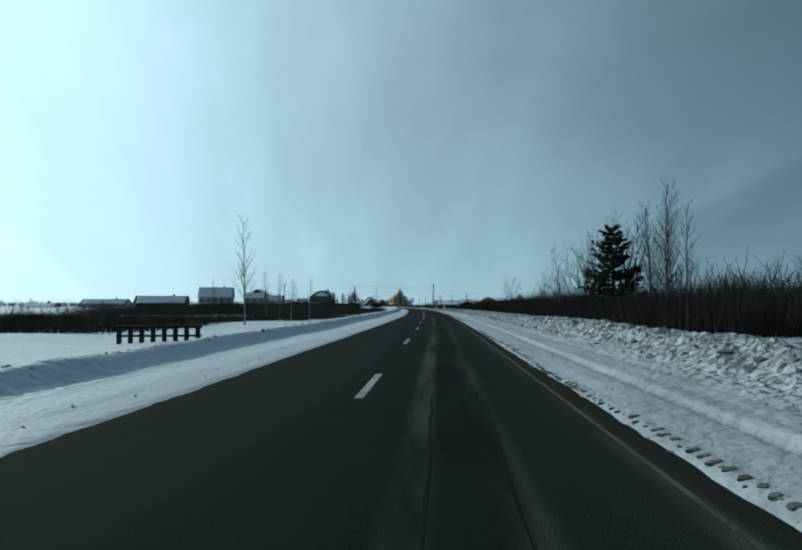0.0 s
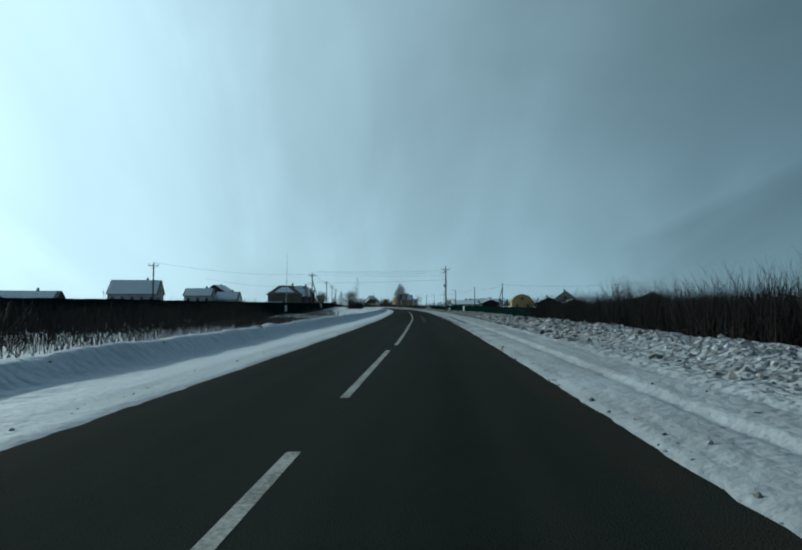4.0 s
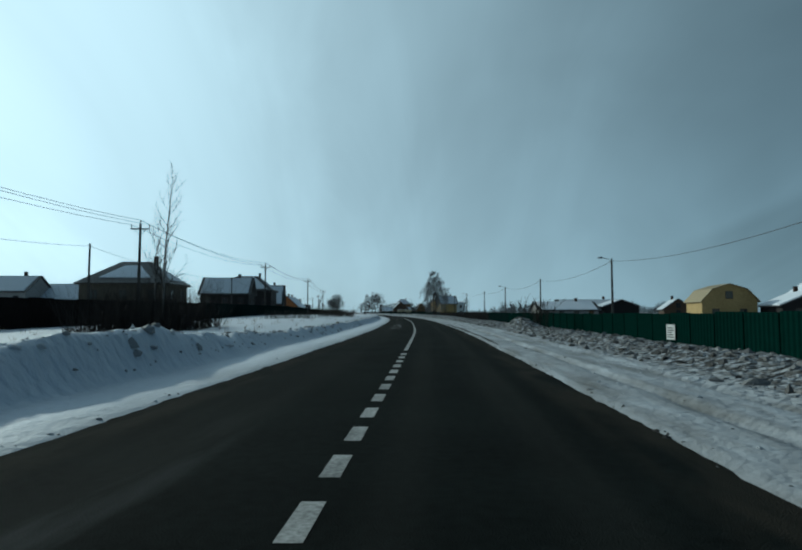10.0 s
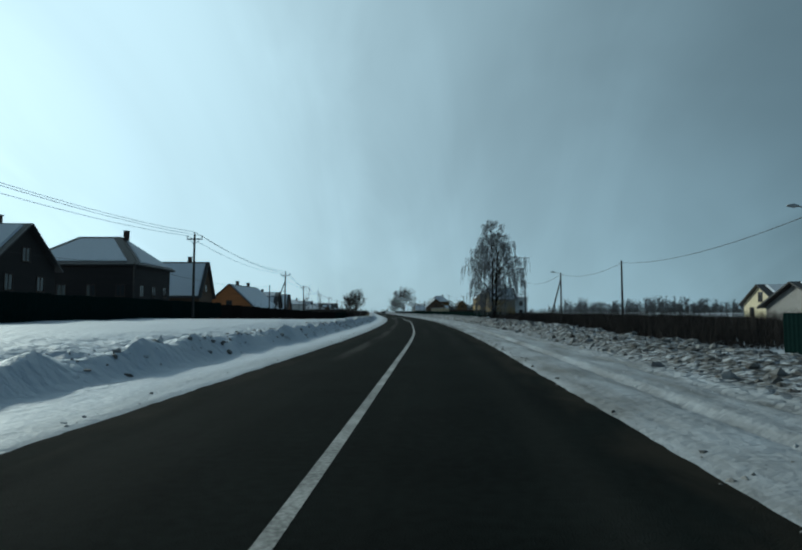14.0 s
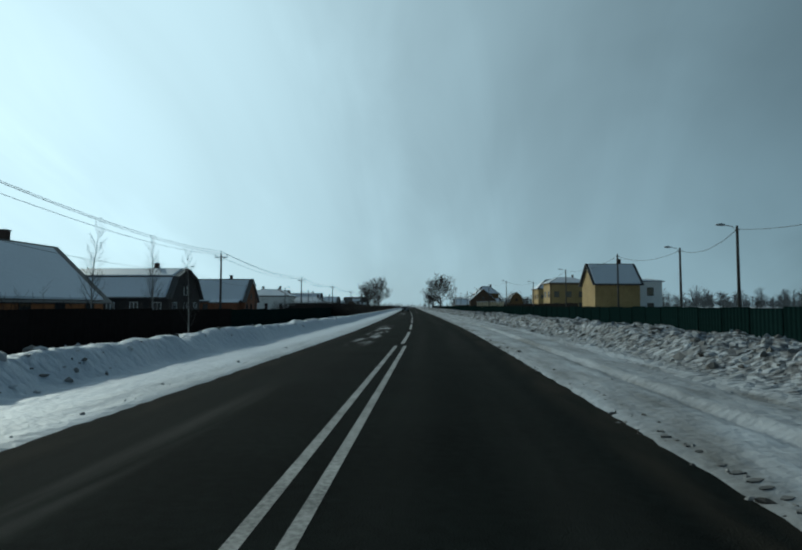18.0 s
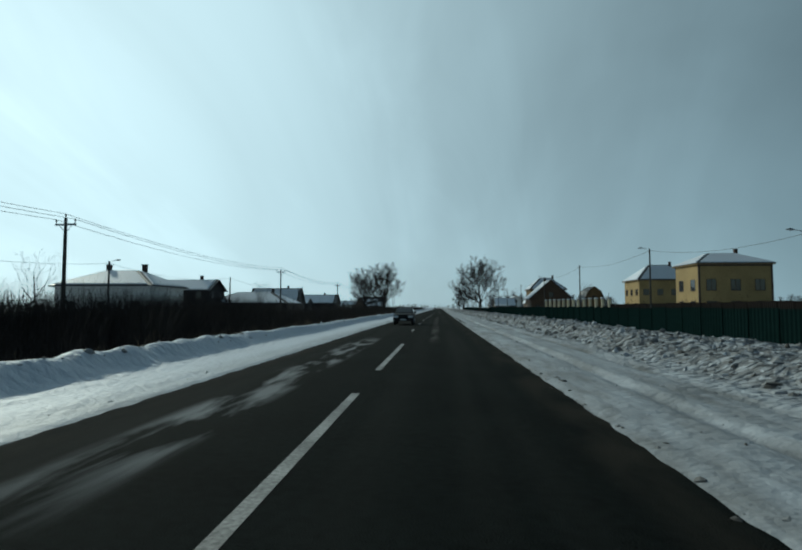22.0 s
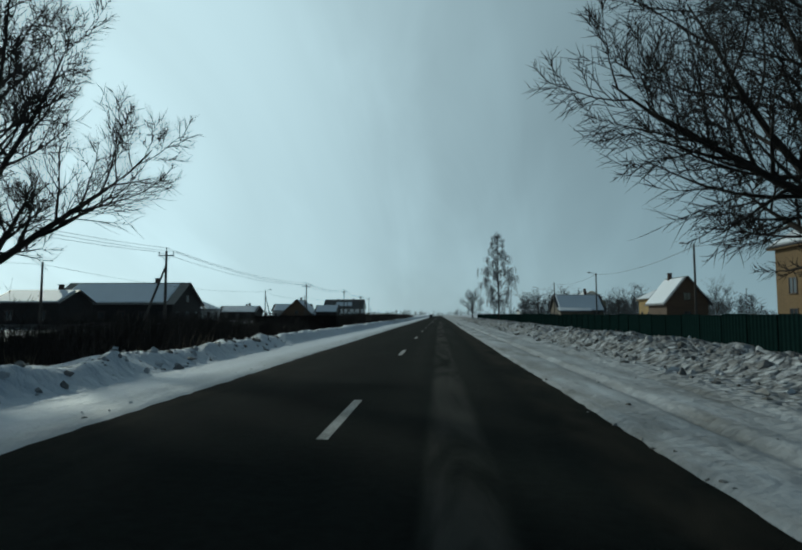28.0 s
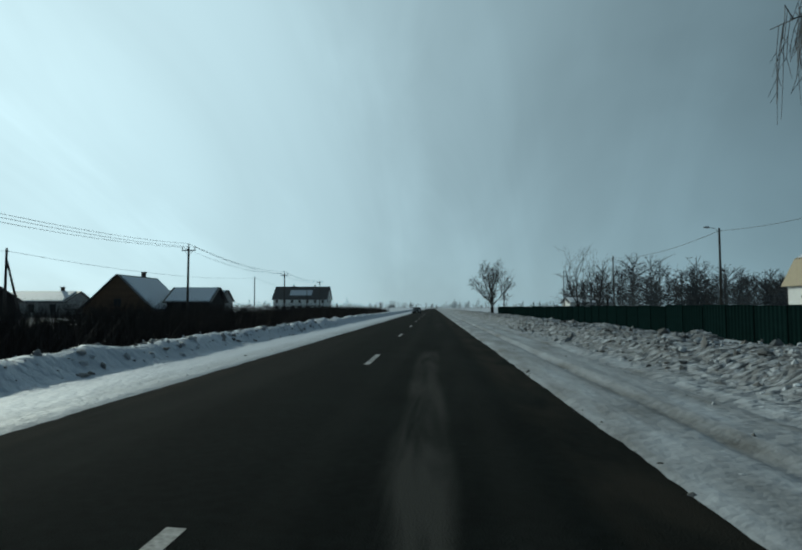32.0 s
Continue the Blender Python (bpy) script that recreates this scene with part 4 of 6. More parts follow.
def house(x, y, turn, long, deep, wall_h, ridge_h, label, wall="timber", roof="roof_dark", style="gable", snow=0.9, floors=0, chimneys=1, sides="fblr", z=-0.3, win=True, porch=None, trim="dark_trim", storey=2.85, pane=(1.05, 1.35)):
    """A house whose ridge runs along its own x; front is -y. Heights over its foot."""
    h = holder("house", pose(x, y, z, 0, 0, turn), label, "house", "houses along the road")
    a, b = long / 2, deep / 2
    s = Shape()
    over = 0.55
    if style == "gable":
        ring = [(-b, 0), (b, 0), (b, wall_h), (0, ridge_h), (-b, wall_h)]
        s.prism([(-a, p, q) for p, q in ring], (long, 0, 0))
        rise, run = ridge_h - wall_h, b
        k = over / run
        e = lambda sgn: [(-a - over, sgn * (b + over), wall_h - rise * k), (a + over, sgn * (b + over), wall_h - rise * k), (a + over, 0, ridge_h), (-a - over, 0, ridge_h)]
        planes = [e(-1), list(reversed(e(1)))]
    elif style == "gambrel":
        kz, ky = wall_h + (ridge_h - wall_h) * 0.68, b * 0.62
        ring = [(-b, 0), (b, 0), (b, wall_h), (ky, kz), (0, ridge_h), (-ky, kz), (-b, wall_h)]
        s.prism([(-a, p, q) for p, q in ring], (long, 0, 0))
        planes = []
        for sg in (-1, 1):
            lower = [(-a - over, sg * (b + 0.3), wall_h - 0.4), (a + over, sg * (b + 0.3), wall_h - 0.4), (a + over, sg * ky, kz), (-a - over, sg * ky, kz)]
            upper = [(-a - over, sg * ky, kz), (a + over, sg * ky, kz), (a + over, 0, ridge_h), (-a - over, 0, ridge_h)]
            planes += [lower, upper] if sg < 0 else [lower[::-1], upper[::-1]]
    else:
        s.box(-a, -b, 0, a, b, wall_h)
        if style == "hip":
            c = max(0.3, a - b * 0.85)
            A, B = a + over, b + over
            zz = wall_h - 0.1
            planes = [
                [(-A, -B, zz), (A, -B, zz), (c, 0, ridge_h), (-c, 0, ridge_h)],
                [(A, B, zz), (-A, B, zz), (-c, 0, ridge_h), (c, 0, ridge_h)],
                [(A, -B, zz), (A, B, zz), (c, 0, ridge_h)],
                [(-A, B, zz), (-A, -B, zz), (-c, 0, ridge_h)],
            ]
            s.box(-A + 0.05, -B + 0.05, wall_h - 0.22, A - 0.05, B - 0.05, wall_h - 0.12)
        else:
            A, B = a + 0.35, b + 0.35
            planes = [[(-A, -B, wall_h + 0.02), (A, -B, wall_h + 0.02), (A, B, ridge_h), (-A, B, ridge_h)]]
    put("wall", s.mesh("wall", M[wall]), h)
    put("plinth", Shape().box(-a - 0.06, -b - 0.06, -0.6, a + 0.06, b + 0.06, 0.35).mesh("plinth", M["concrete"]), h)
    for ring in planes:
        nrm = (Vector(ring[1]) - Vector(ring[0])).cross(Vector(ring[2]) - Vector(ring[0])).normalized()
        if nrm.z < 0:
            nrm = -nrm
        put("roof", Shape().prism(ring, nrm * 0.14).mesh("roof", M[roof]), h)
        if snow > 0 and nrm.z > 0.5:
            sr = [p + nrm * 0.145 for p in inset(ring, snow)]
            edge = [p + nrm * 0.3 for p in inset(ring, snow * 0.975)]
            n = len(sr)
            q = Shape().add([*sr, *edge], [tuple(range(n - 1, -1, -1)), tuple(range(n, 2 * n))] + [(i, (i + 1) % n, n + (i + 1) % n, n + i) for i in range(n)])
            put("snow_cover", q.mesh("snow_cover", M["roof_snow"], False), h, label="thick snow lying on the roof")
    for k in range(chimneys):
        cx = a * (0.45 - 0.8 * k)
        cz = ridge_h * 0.8 + wall_h * 0.2
        put("chimney", Shape().box(cx - 0.3, 0.1, cz - 0.8, cx + 0.3, 0.7, ridge_h + 0.9, 0.03).mesh("chimney", M["brick"]), h)
        put("chimney_cap", Shape().box(cx - 0.38, 0.02, ridge_h + 0.9, cx + 0.38, 0.78, ridge_h + 1.0, 0.05).mesh("chimney_cap", M["roof_dark"]), h)
    if win:
        fl = floors or max(1, int((wall_h + 0.3) / 2.9))
        for side in sides:
            if side in "fb":
                length, n, turn_w = long, max(1, int(long / 3.4)), 0 if side == "f" else 180
            else:
                length, n, turn_w = deep, max(1, int(deep / 3.6)), -90 if side == "l" else 90
            dist = b if side in "fb" else a
            for level in range(fl):
                for k in range(n):
                    off = (k - (n - 1) / 2) * length / n
                    zz = 0.95 + storey * level
                    if zz + 1.3 > wall_h and level:
                        continue
                    window(h, pose(0, 0, 0, 0, 0, turn_w) @ pose(off, -dist, zz), pane[0], min(pane[1], wall_h - zz - 0.15), trim)
            if side in "lr" and style in ("gable", "gambrel") and ridge_h - wall_h > 2.4:
                window(h, pose(0, 0, 0, 0, 0, turn_w) @ pose(0, -a, wall_h + 0.3), 1.1, 1.2, trim)
    if porch:
        px, pw = porch
        put("porch", Shape().box(px - pw / 2, -b - 2.2, 0, px + pw / 2, -b + 0.0, 2.5).mesh("porch", M[wall]), h)
        q = Shape().prism([(px - pw / 2 - 0.3, -b - 2.6, 2.45), (px + pw / 2 + 0.3, -b - 2.6, 2.45), (px + pw / 2 + 0.3, -b, 3.15), (px - pw / 2 - 0.3, -b, 3.15)], (0, 0, 0.12))
        put("porch_roof", q.mesh("porch_roof", M[roof]), h)
        q = Shape().prism([(px - pw / 2 - 0.2, -b - 2.5, 2.6), (px + pw / 2 + 0.2, -b - 2.5, 2.6), (px + pw / 2 + 0.2, -b, 3.28), (px - pw / 2 - 0.2, -b, 3.28)], (0, 0, 0.2))
        put("snow_cover", q.mesh("snow_cover", M["roof_snow"]), h)
    return h


house(-85.8, 271, 8, 22, 10, 3.6, 6.8, "dark timber house with a snowy gable roof", "dark_wall", z=-1.0, sides="f")
house(-122.7, 300, 5, 21, 9, 3.2, 5.6, "long low white house with a snowy roof", "white", z=-1.0, sides="f")
house(-143.9, 280, 5, 14, 8, 2.6, 4.4, "low shed-like house with a snowy roof", "grey_wall", z=-2.0, sides="f")
house(139.5, 330.4, 76, 14, 18, 3.0, 7.6, "wide grey-brown barn under a broad snowy gable roof", "tan", sides="l", chimneys=0)
house(108.5, 345.4, 70, 11, 10, 4.4, 8.2, "grey house with a steep snowy roof", "grey_wall", sides="fl")
house(-74.7, 330.4, 6, 18, 12, 6.6, 12.0, "large grey house with a snowy roof and porch", "grey_wall", floors=2, porch=(-3, 10), sides="fr", snow=0.96)
house(-64.9, 425.4, 80, 14, 15, 8.6, 13.4, "tall dark house with a snowy gable", "dark_wall", sides="fl")
house(-15.0, 327, 4, 13, 10, 6.2, 9.8, "large tan house under a dark hipped mansard roof", "tan", style="hip", floors=2, snow=0.55, sides="fr", porch=(-4, 6))
house(-57.3, 358.9, 0, 12, 9, 6.3, 9.6, "grey house with a snowy roof and chimney", "grey_wall", sides="f")
house(-46.5, 363.9, 0, 11, 9, 4.6, 8.1, "low house with a wide snowy roof", "white", sides="f")
house(86.4, 339.9, 80, 8.5, 9.0, 3.9, 6.7, "yellow house with a rounded gambrel roof", "yellow", "roof_yellow", "gambrel", snow=0, sides="flr", chimneys=0)
house(95.5, 331, 75, 10, 10, 2.9, 5.2, "low dark house with a snowy gable roof", "dark_wall", sides="fl")
house(106.5, 331, 80, 9, 9, 2.8, 4.4, "low brown house with a snowy roof", "timber", sides="fl", chimneys=0)
house(102, 389, 75, 8, 7, 2.6, 5.2, "small brown house with a snowy gable roof", "timber", sides="fl")
house(67.4, 373.9, 0, 14, 9, 2.3, 4.2, "long low house with a snowy roof", "grey_wall", sides="f")
house(80.4, 373.9, 85, 8, 8, 3.1, 4.6, "small dark barn with a snowy roof", "dark_wall", sides="f", chimneys=0)
house(-14.6, 374, 6, 11.2, 9.5, 6.3, 10.1, "large dark timber house with a smooth snowy roof", "dark_wall", floors=2, sides="fr", chimneys=1)
house(-16.6, 398, 5, 15, 11, 7.8, 12.0, "tall dark house with a broken snowy roof", "dark_wall", style="hip", floors=2, porch=(1, 7), snow=0.8, sides="fr")
house(-16.2, 419, 6, 11, 7, 4.9, 10.4, "dark timber house with a steep snowy roof", "timber", floors=1, sides="fr")
house(83.7, 404, -4, 19, 10, 2.9, 5.4, "long low cream house with a snowy roof", "cream", sides="fl")
house(-13.6, 446.5, 92, 19, 10.6, 2.5, 7.4, "orange timber house with a big snowy gable roof", "orange", sides="lf", chimneys=2)
house(-26.6, 487, 6, 17, 11, 3.2, 7.4, "large dark house with a gambrel roof and white-framed windows", "dark_wall", style="gambrel", sides="fr", snow=0.9, trim="trim")
house(-36.8, 534, 8, 18, 11, 3.1, 8.2, "low orange brick house with a wide snowy gable roof", "brick_orange", sides="fr", porch=(5, 6))
house(-37.5, 572, 8, 13, 10, 4.7, 6.9, "white house with dark frames and a low snowy hipped roof", "white", style="hip", floors=1, sides="fr", chimneys=2, trim="dark_trim", pane=(0.8, 1.6))
house(-42.3, 624, 8, 18, 12, 2.7, 5.3, "low dark house under a broad snowy hipped roof", "dark_wall", style="hip", sides="fr", chimneys=1)
house(50.5, 518, 8, 8.2, 7.2, 6.1, 9.7, "yellow plastered house with a snowy gable roof", "yellow", floors=2, sides="fl", chimneys=1, win=False)
house(56.8, 519.4, 8, 4.4, 6, 6.2, 6.9, "white flat-roofed extension of the house", "white", style="flat", sides="f", chimneys=0, floors=2)
house(-53.5, 614, 8, 13, 9, 5.6, 7.8, "dark house with a wide snowy roof", "dark_wall", sides="fr")
house(-61.2, 680, 8, 16, 10, 3.6, 8.2, "dark house with a big snowy gable roof", "dark_wall", sides="fr")
house(-73.0, 729, 8, 10, 8, 3.6, 5.4, "low dark house with a snowy roof", "dark_wall", sides="f")
block = house(56.9, 621.5, 8, 13.3, 10, 10.1, 12.3, "two-storey ochre yellow house with brown corners and a snowy hipped roof", "yellow", style="hip", floors=2, sides="fl", chimneys=1, trim="dark_trim", storey=4.1, pane=(1.7, 2.0), snow=0.93)
for e in (-1, 1):
    put("corner_board", Shape().box(e * 6.62 - 0.18, -5.06, 0, e * 6.62 + 0.18, -4.9, 9.95).mesh("corner_board", M["dark_trim"]), block)
put("cornice", Shape().box(-6.7, -5.1, 9.55, 6.7, -4.95, 9.9).mesh("cornice", M["dark_trim"]), block)
house(58.9, 677.7, 8, 15.5, 12, 9.6, 14.2, "ochre house with a snowy hipped roof and a tall chimney", "yellow", style="hip", floors=2, sides="fl", trim="dark_trim", storey=4.4, pane=(1.5, 1.6))
house(43.4, 705, 98, 9, 6.6, 4.2, 8.8, "small ochre cottage with a rounded gambrel gable", "ochre", "roof_dark", "gambrel", sides="lf", chimneys=0, snow=0, trim="dark_trim")
house(26.6, 665, 96, 10, 11, 4.4, 9.3, "dark brown house with a steep snowy gable", "timber", sides="lf", chimneys=1)
house(28.6, 711, 8, 12, 10, 8.2, 12.4, "two-storey ochre house with a snowy hipped roof", "ochre", style="hip", floors=2, sides="fl", chimneys=1)
garage = house(28.6, 699, 8, 13, 6, 3.4, 5.6, "low ochre garage with dark openings and a thick snowy roof", "ochre", sides="l", chimneys=0)
# dark boxes on the front stand for the shade inside open bays
for k in range(3):
    put("gate", Shape().box(-5.2 + 3.9 * k, -3.06, 0.1, -2.2 + 3.9 * k, -2.98, 2.6, 0.02).mesh("gate", M["dark_trim"]), garage, label="dark panel standing for a shaded carport opening")
house(-73.0, 748.5, 8, 22, 12, 3.8, 7.6, "long dark barn with a ridged snowy roof", "dark_wall", sides="fr", snow=0.85)
house(26.0, 763, 98, 8, 7, 4.0, 8.3, "dark timber house with a steep gable", "timber", sides="lf")
house(-77.0, 772, 8, 14, 9, 2.9, 5.1, "low grey house under a wide snowy roof", "grey_wall", style="hip", sides="fr", chimneys=0)
house(-87.2, 821, 8, 11, 8, 2.6, 4.4, "low dark barn with a snowy roof", "dark_wall", sides="f")
house(12.9, 801, 8, 10.5, 10, 2.9, 6.6, "long low tan house under broad snow-laden roofs", "tan", sides="fl", porch=(-2, 7), trim="dark_trim")
house(32.0, 799, 8, 7, 8, 5.4, 7.8, "yellow house with a snowy roof", "yellow", style="hip", sides="fl")
house(-75.5, 842, 98, 12, 11, 1.6, 6.8, "dark brown timber cottage with a steep snowy roof", "timber", sides="lf", chimneys=1)
house(-66.5, 845, 8, 7, 7, 2.8, 5.0, "small dark outbuilding with a snowy gable", "dark_wall", sides="f", chimneys=0)
house(-108.8, 918, 8, 18, 10, 3.8, 6.9, "house with a wide blue-white snowy roof", "grey_wall", sides="f")
house(-113.4, 1022, 8, 26, 14, 5.8, 11.8, "large white house with a dark steep roof", "white", snow=0.4, floors=2, sides="fr", chimneys=2)
house(18.6, 823, 98, 8, 6.5, 4.4, 8.2, "white house with a rounded gambrel gable", "white", "roof_yellow", "gambrel", sides="lf", snow=0.9)
house(-106.5, 857, 8, 13, 9, 2.9, 4.9, "grey house with a snowy roof", "grey_wall", sides="f")
house(5.7, 912, 8, 11, 8, 2.9, 4.1, "low white house behind the fence", "white", sides="f")


# ---------------------------------------------------------------- trees and bushes
def grow(rng, base, direction, length, radius, level, spec, out, twigs):
    """One limb and what springs from it. out takes thick limbs, twigs takes the thin ones."""
    n = spec["seg"][level]
    pts, rad = [Vector(base)], [radius]
    d = Vector(direction).normalized()
    for k in range(n):
        wob = Vector((rng.uniform(-1, 1), rng.uniform(-1, 1), rng.uniform(-1, 1))) * spec["wob"][level]
        d = (d + wob + Vector((0, 0, spec["up"][level]))).normalized()
        pts.append(pts[-1] + d * (length / n))
        rad.append(radius * (1 - (k + 1) / n * spec["taper"]))
    (twigs if level >= spec["thin"] else out).tube(pts, rad, 6 if level == 0 else (4 if level < spec["thin"] else 3), False)
    if level + 1 >= len(spec["kids"]) + 1:
        return
    count = spec["kids"][level]
    lo = spec["from"][level]
    for i in range(count):
        f = lo + (1 - lo) * (i + rng.uniform(0.1, 0.9)) / count
        j = min(n - 1, int(f * n))
        p = pts[j].lerp(pts[j + 1], f * n - j)
        ax = (pts[j + 1] - pts[j]).normalized()
        side = ax.orthogonal().normalized()
        side.rotate(Matrix.Rotation(rng.uniform(0, 2 * math.pi) if level else (i * 2.4 + rng.uniform(-0.5, 0.5)), 3, ax))
        ang = radians(spec["angle"][level] * rng.uniform(0.75, 1.25))
        nd = ax * math.cos(ang) + side * math.sin(ang)
        shape = spec["shape"](f) if level == 0 else (1.0 - 0.5 * f)
        nl = length * spec["ratio"][level] * shape * rng.uniform(0.8, 1.15)
        nr = max(spec["min"], rad[j] * spec["rratio"][level])
        grow(rng, p, nd, nl, nr, level + 1, spec, out, twigs)


BROAD = dict(seg=[5, 6, 5, 4, 3], wob=[0.07, 0.13, 0.16, 0.2, 0.24], up=[0.0, 0.10, 0.08, 0.03, -0.02], taper=0.85, thin=2, kids=[9, 8, 7, 5], **{"from": [0.22, 0.2, 0.12, 0.1]}, angle=[38, 40, 42, 45], ratio=[0.85, 0.55, 0.5, 0.5], rratio=[0.62, 0.5, 0.5, 0.6], min=0.012, shape=lambda f: 1.1 - 0.55 * f)
THIN = dict(seg=[7, 4, 2], wob=[0.04, 0.1, 0.14], up=[0.02, 0.12, 0.06], taper=0.9, thin=1, kids=[28, 10], **{"from": [0.25, 0.2]}, angle=[40, 40], ratio=[0.25, 0.50], rratio=[0.4, 0.6], min=0.010, shape=lambda f: 1.1 - 0.7 * f)


def tree_meshes(name, seed, high, radius, spec, bark, twig):
    rng = random.Random(seed)
    out, twigs = Shape(), Shape()
    grow(rng, (0, 0, -0.4), (0, 0, 1), high, radius, 0, spec, out, twigs)
    return out.mesh(name + "_trunk", M[bark], True), twigs.mesh(name + "_crown", M[twig])


def tree(meshes, x, y, z, turn, scale, label, lean=0.0):
    t = holder("tree", pose(x, y, z, lean, 0, turn) @ Matrix.Diagonal((scale, scale, scale, 1)), label, "tree", "bare roadside trees")
    put("trunk", meshes[0], t)
    put("crown", meshes[1], t)
    return t


def willow(seed, x, y, high, leaders, label, turn=0, kids=(10, 8, 8)):
    """A wide crown on a short bole that forks low; leaders gives (azimuth, lean, share of the height)."""
    rng = random.Random(seed)
    out, twigs = Shape(), Shape()
    bole = high * 0.16
    out.tube([(0, 0, -0.5), (0, 0, 0.3), (0, 0, bole * 0.5), (0.1, 0, bole)], [0.62, 0.46, 0.4, 0.37], 9)
    spec = dict(BROAD, seg=[6, 5, 4, 2], wob=[0.08, 0.13, 0.15, 0.14], kids=kids, up=[0.05, 0.09, 0.08, 0.05], angle=[44, 40, 40], ratio=[0.48, 0.60, 0.72], min=0.017)
    stem = [Vector((rng.gauss(0, 0.12) * k, rng.gauss(0, 0.12) * k, bole + (high * 0.62 - bole) * k / 5)) for k in range(6)]
    out.tube(stem, [0.37, 0.32, 0.27, 0.21, 0.15, 0.08], 8, False)
    for az, lean, share in leaders:
        a, e = radians(az + rng.uniform(-12, 12)), radians(lean)
        f = rng.uniform(0.0, 0.7) if lean > 43 else (rng.uniform(0.3, 2.6) if lean > 20 else 3.0)
        foot = stem[int(f)].lerp(stem[int(f) + 1], f - int(f))
        d = Vector((math.cos(a) * math.sin(e), math.sin(a) * math.sin(e), math.cos(e)))
        grow(rng, foot, d, (high - foot.z) * (share if lean > 20 else 0.95), 0.2 - 0.02 * f, 0, spec, out, twigs)
    k = high / max(p[2] for p in twigs.v)
    t = holder("tree", pose(x, y, -0.2, 0, 0, turn) @ Matrix.Diagonal((k, k, k, 1)), label, "tree", "bare roadside trees")
    put("trunk", out.mesh("trunk", M["bark"], True), t)
    put("crown", twigs.mesh("crown", M["twig"]), t)
    return t


WIDE = [(180, 60, 0.72), (205, 66, 0.6), (160, 45, 0.85), (210, 40, 0.85), (90, 30, 0.9), (270, 28, 0.9), (0, 50, 0.72), (20, 25, 0.95), (200, 12, 1.0), (60, 10, 1.0), (330, 40, 0.75), (130, 66, 0.46)]
FULL = [(180, 48, 0.75), (0, 50, 0.72), (90, 35, 0.85), (270, 35, 0.85), (150, 18, 1.0), (330, 14, 1.0), (30, 28, 0.9), (210, 30, 0.9), (60, 60, 0.5), (240, 62, 0.5)]


def weeping_birch(seed, x, y, high, widest, trunks, label, turn=0):
    """Limbs that rise and arch over, with long twigs hanging from them like cords."""
    rng = random.Random(seed)
    out, twigs = Shape(), Shape()
    for q in range(trunks):
        top = high * (1.0 if q == 0 else 0.88)
        lean = Vector((0.05, 0.03, 0)) * (q * top * 0.5)
        stem = [Vector((0.35 * q, 0.1 * q, -0.4)) + lean * f + Vector((rng.gauss(0, 0.07), rng.gauss(0, 0.07), top * f)) for f in (0, 0.15, 0.3, 0.45, 0.6, 0.75, 0.9, 1.0)]
        out.tube(stem, [0.19, 0.16, 0.14, 0.12, 0.09, 0.06, 0.035, 0.014], 7)
        limbs = 76 if trunks == 1 else 50
        for k in range(limbs):
            f = 0.13 + 0.86 * (k + rng.random()) / limbs
            j = min(6, int(f * 7))
            foot = stem[j].lerp(stem[j + 1], f * 7 - j)
            swell = (f / 0.36) ** 0.6 if f < 0.36 else max(0.06, (1.03 - f) / 0.67) ** 1.05
            reach = widest * swell * rng.uniform(0.66, 1.1)
            a = k * 2.4 + q + rng.uniform(-0.4, 0.4)
            c = Vector((math.cos(a), math.sin(a), 0))
            limb = [foot]
            lift = (0.5 + 0.75 * f) * rng.uniform(0.75, 1.25)
            for step, up in ((0.25, 0.34), (0.26, 0.32), (0.25, 0.18), (0.24, -0.02)):
                limb.append(limb[-1] + c * reach * step + Vector((rng.gauss(0, 0.06), rng.gauss(0, 0.06), reach * up * lift)))
            thick = 0.035 + 0.022 * swell
            out.tube(limb, [thick, thick * 0.8, thick * 0.6, thick * 0.42, 0.012], 4, False)
            for m in range(int(4 + reach * 4)):
                w = rng.uniform(0.42, 1.0) * 4
                i = min(3, int(w))
                p = limb[i].lerp(limb[i + 1], w - i)
                b = a + rng.uniform(-1.5, 1.5)
                spread = rng.uniform(0.15, 0.6)
                tip = p + Vector((math.cos(b) * spread, math.sin(b) * spread, rng.uniform(-0.1, 0.3)))
                twigs.tube([p, tip], [0.016, 0.013], 3, False)
                for g in range(3):
                    o = p.lerp(tip, rng.uniform(0.3, 1.0))
                    fall = rng.uniform(0.25, 1.0) * min(2.6, 0.5 + 0.5 * reach) * (1.0 if f < 0.75 else 0.6)
                    cord = [o]
                    for h in range(3):
                        cord.append(cord[-1] + Vector((math.cos(b) * 0.05 * (2 - h) + rng.gauss(0, 0.035), math.sin(b) * 0.05 * (2 - h) + rng.gauss(0, 0.035), -fall / 3)))
                    twigs.tube(cord, [0.010, 0.009, 0.008, 0.005], 3, False)
                    for h in range(2):
                        r = cord[1 + h]
                        twigs.tube([r, r + Vector((rng.gauss(0, 0.12), rng.gauss(0, 0.12), -rng.uniform(0.2, 0.5)))], [0.009, 0.005], 3, False)
    t = holder("tree", pose(x, y, -0.25, 0, 0, turn), label, "tree", "bare roadside trees")
    put("trunk", out.mesh("trunk", M["bark"], True), t)
    put("crown", twigs.mesh("crown", M["frost_twig"]), t, label="hanging twigs white with rime")
    return t


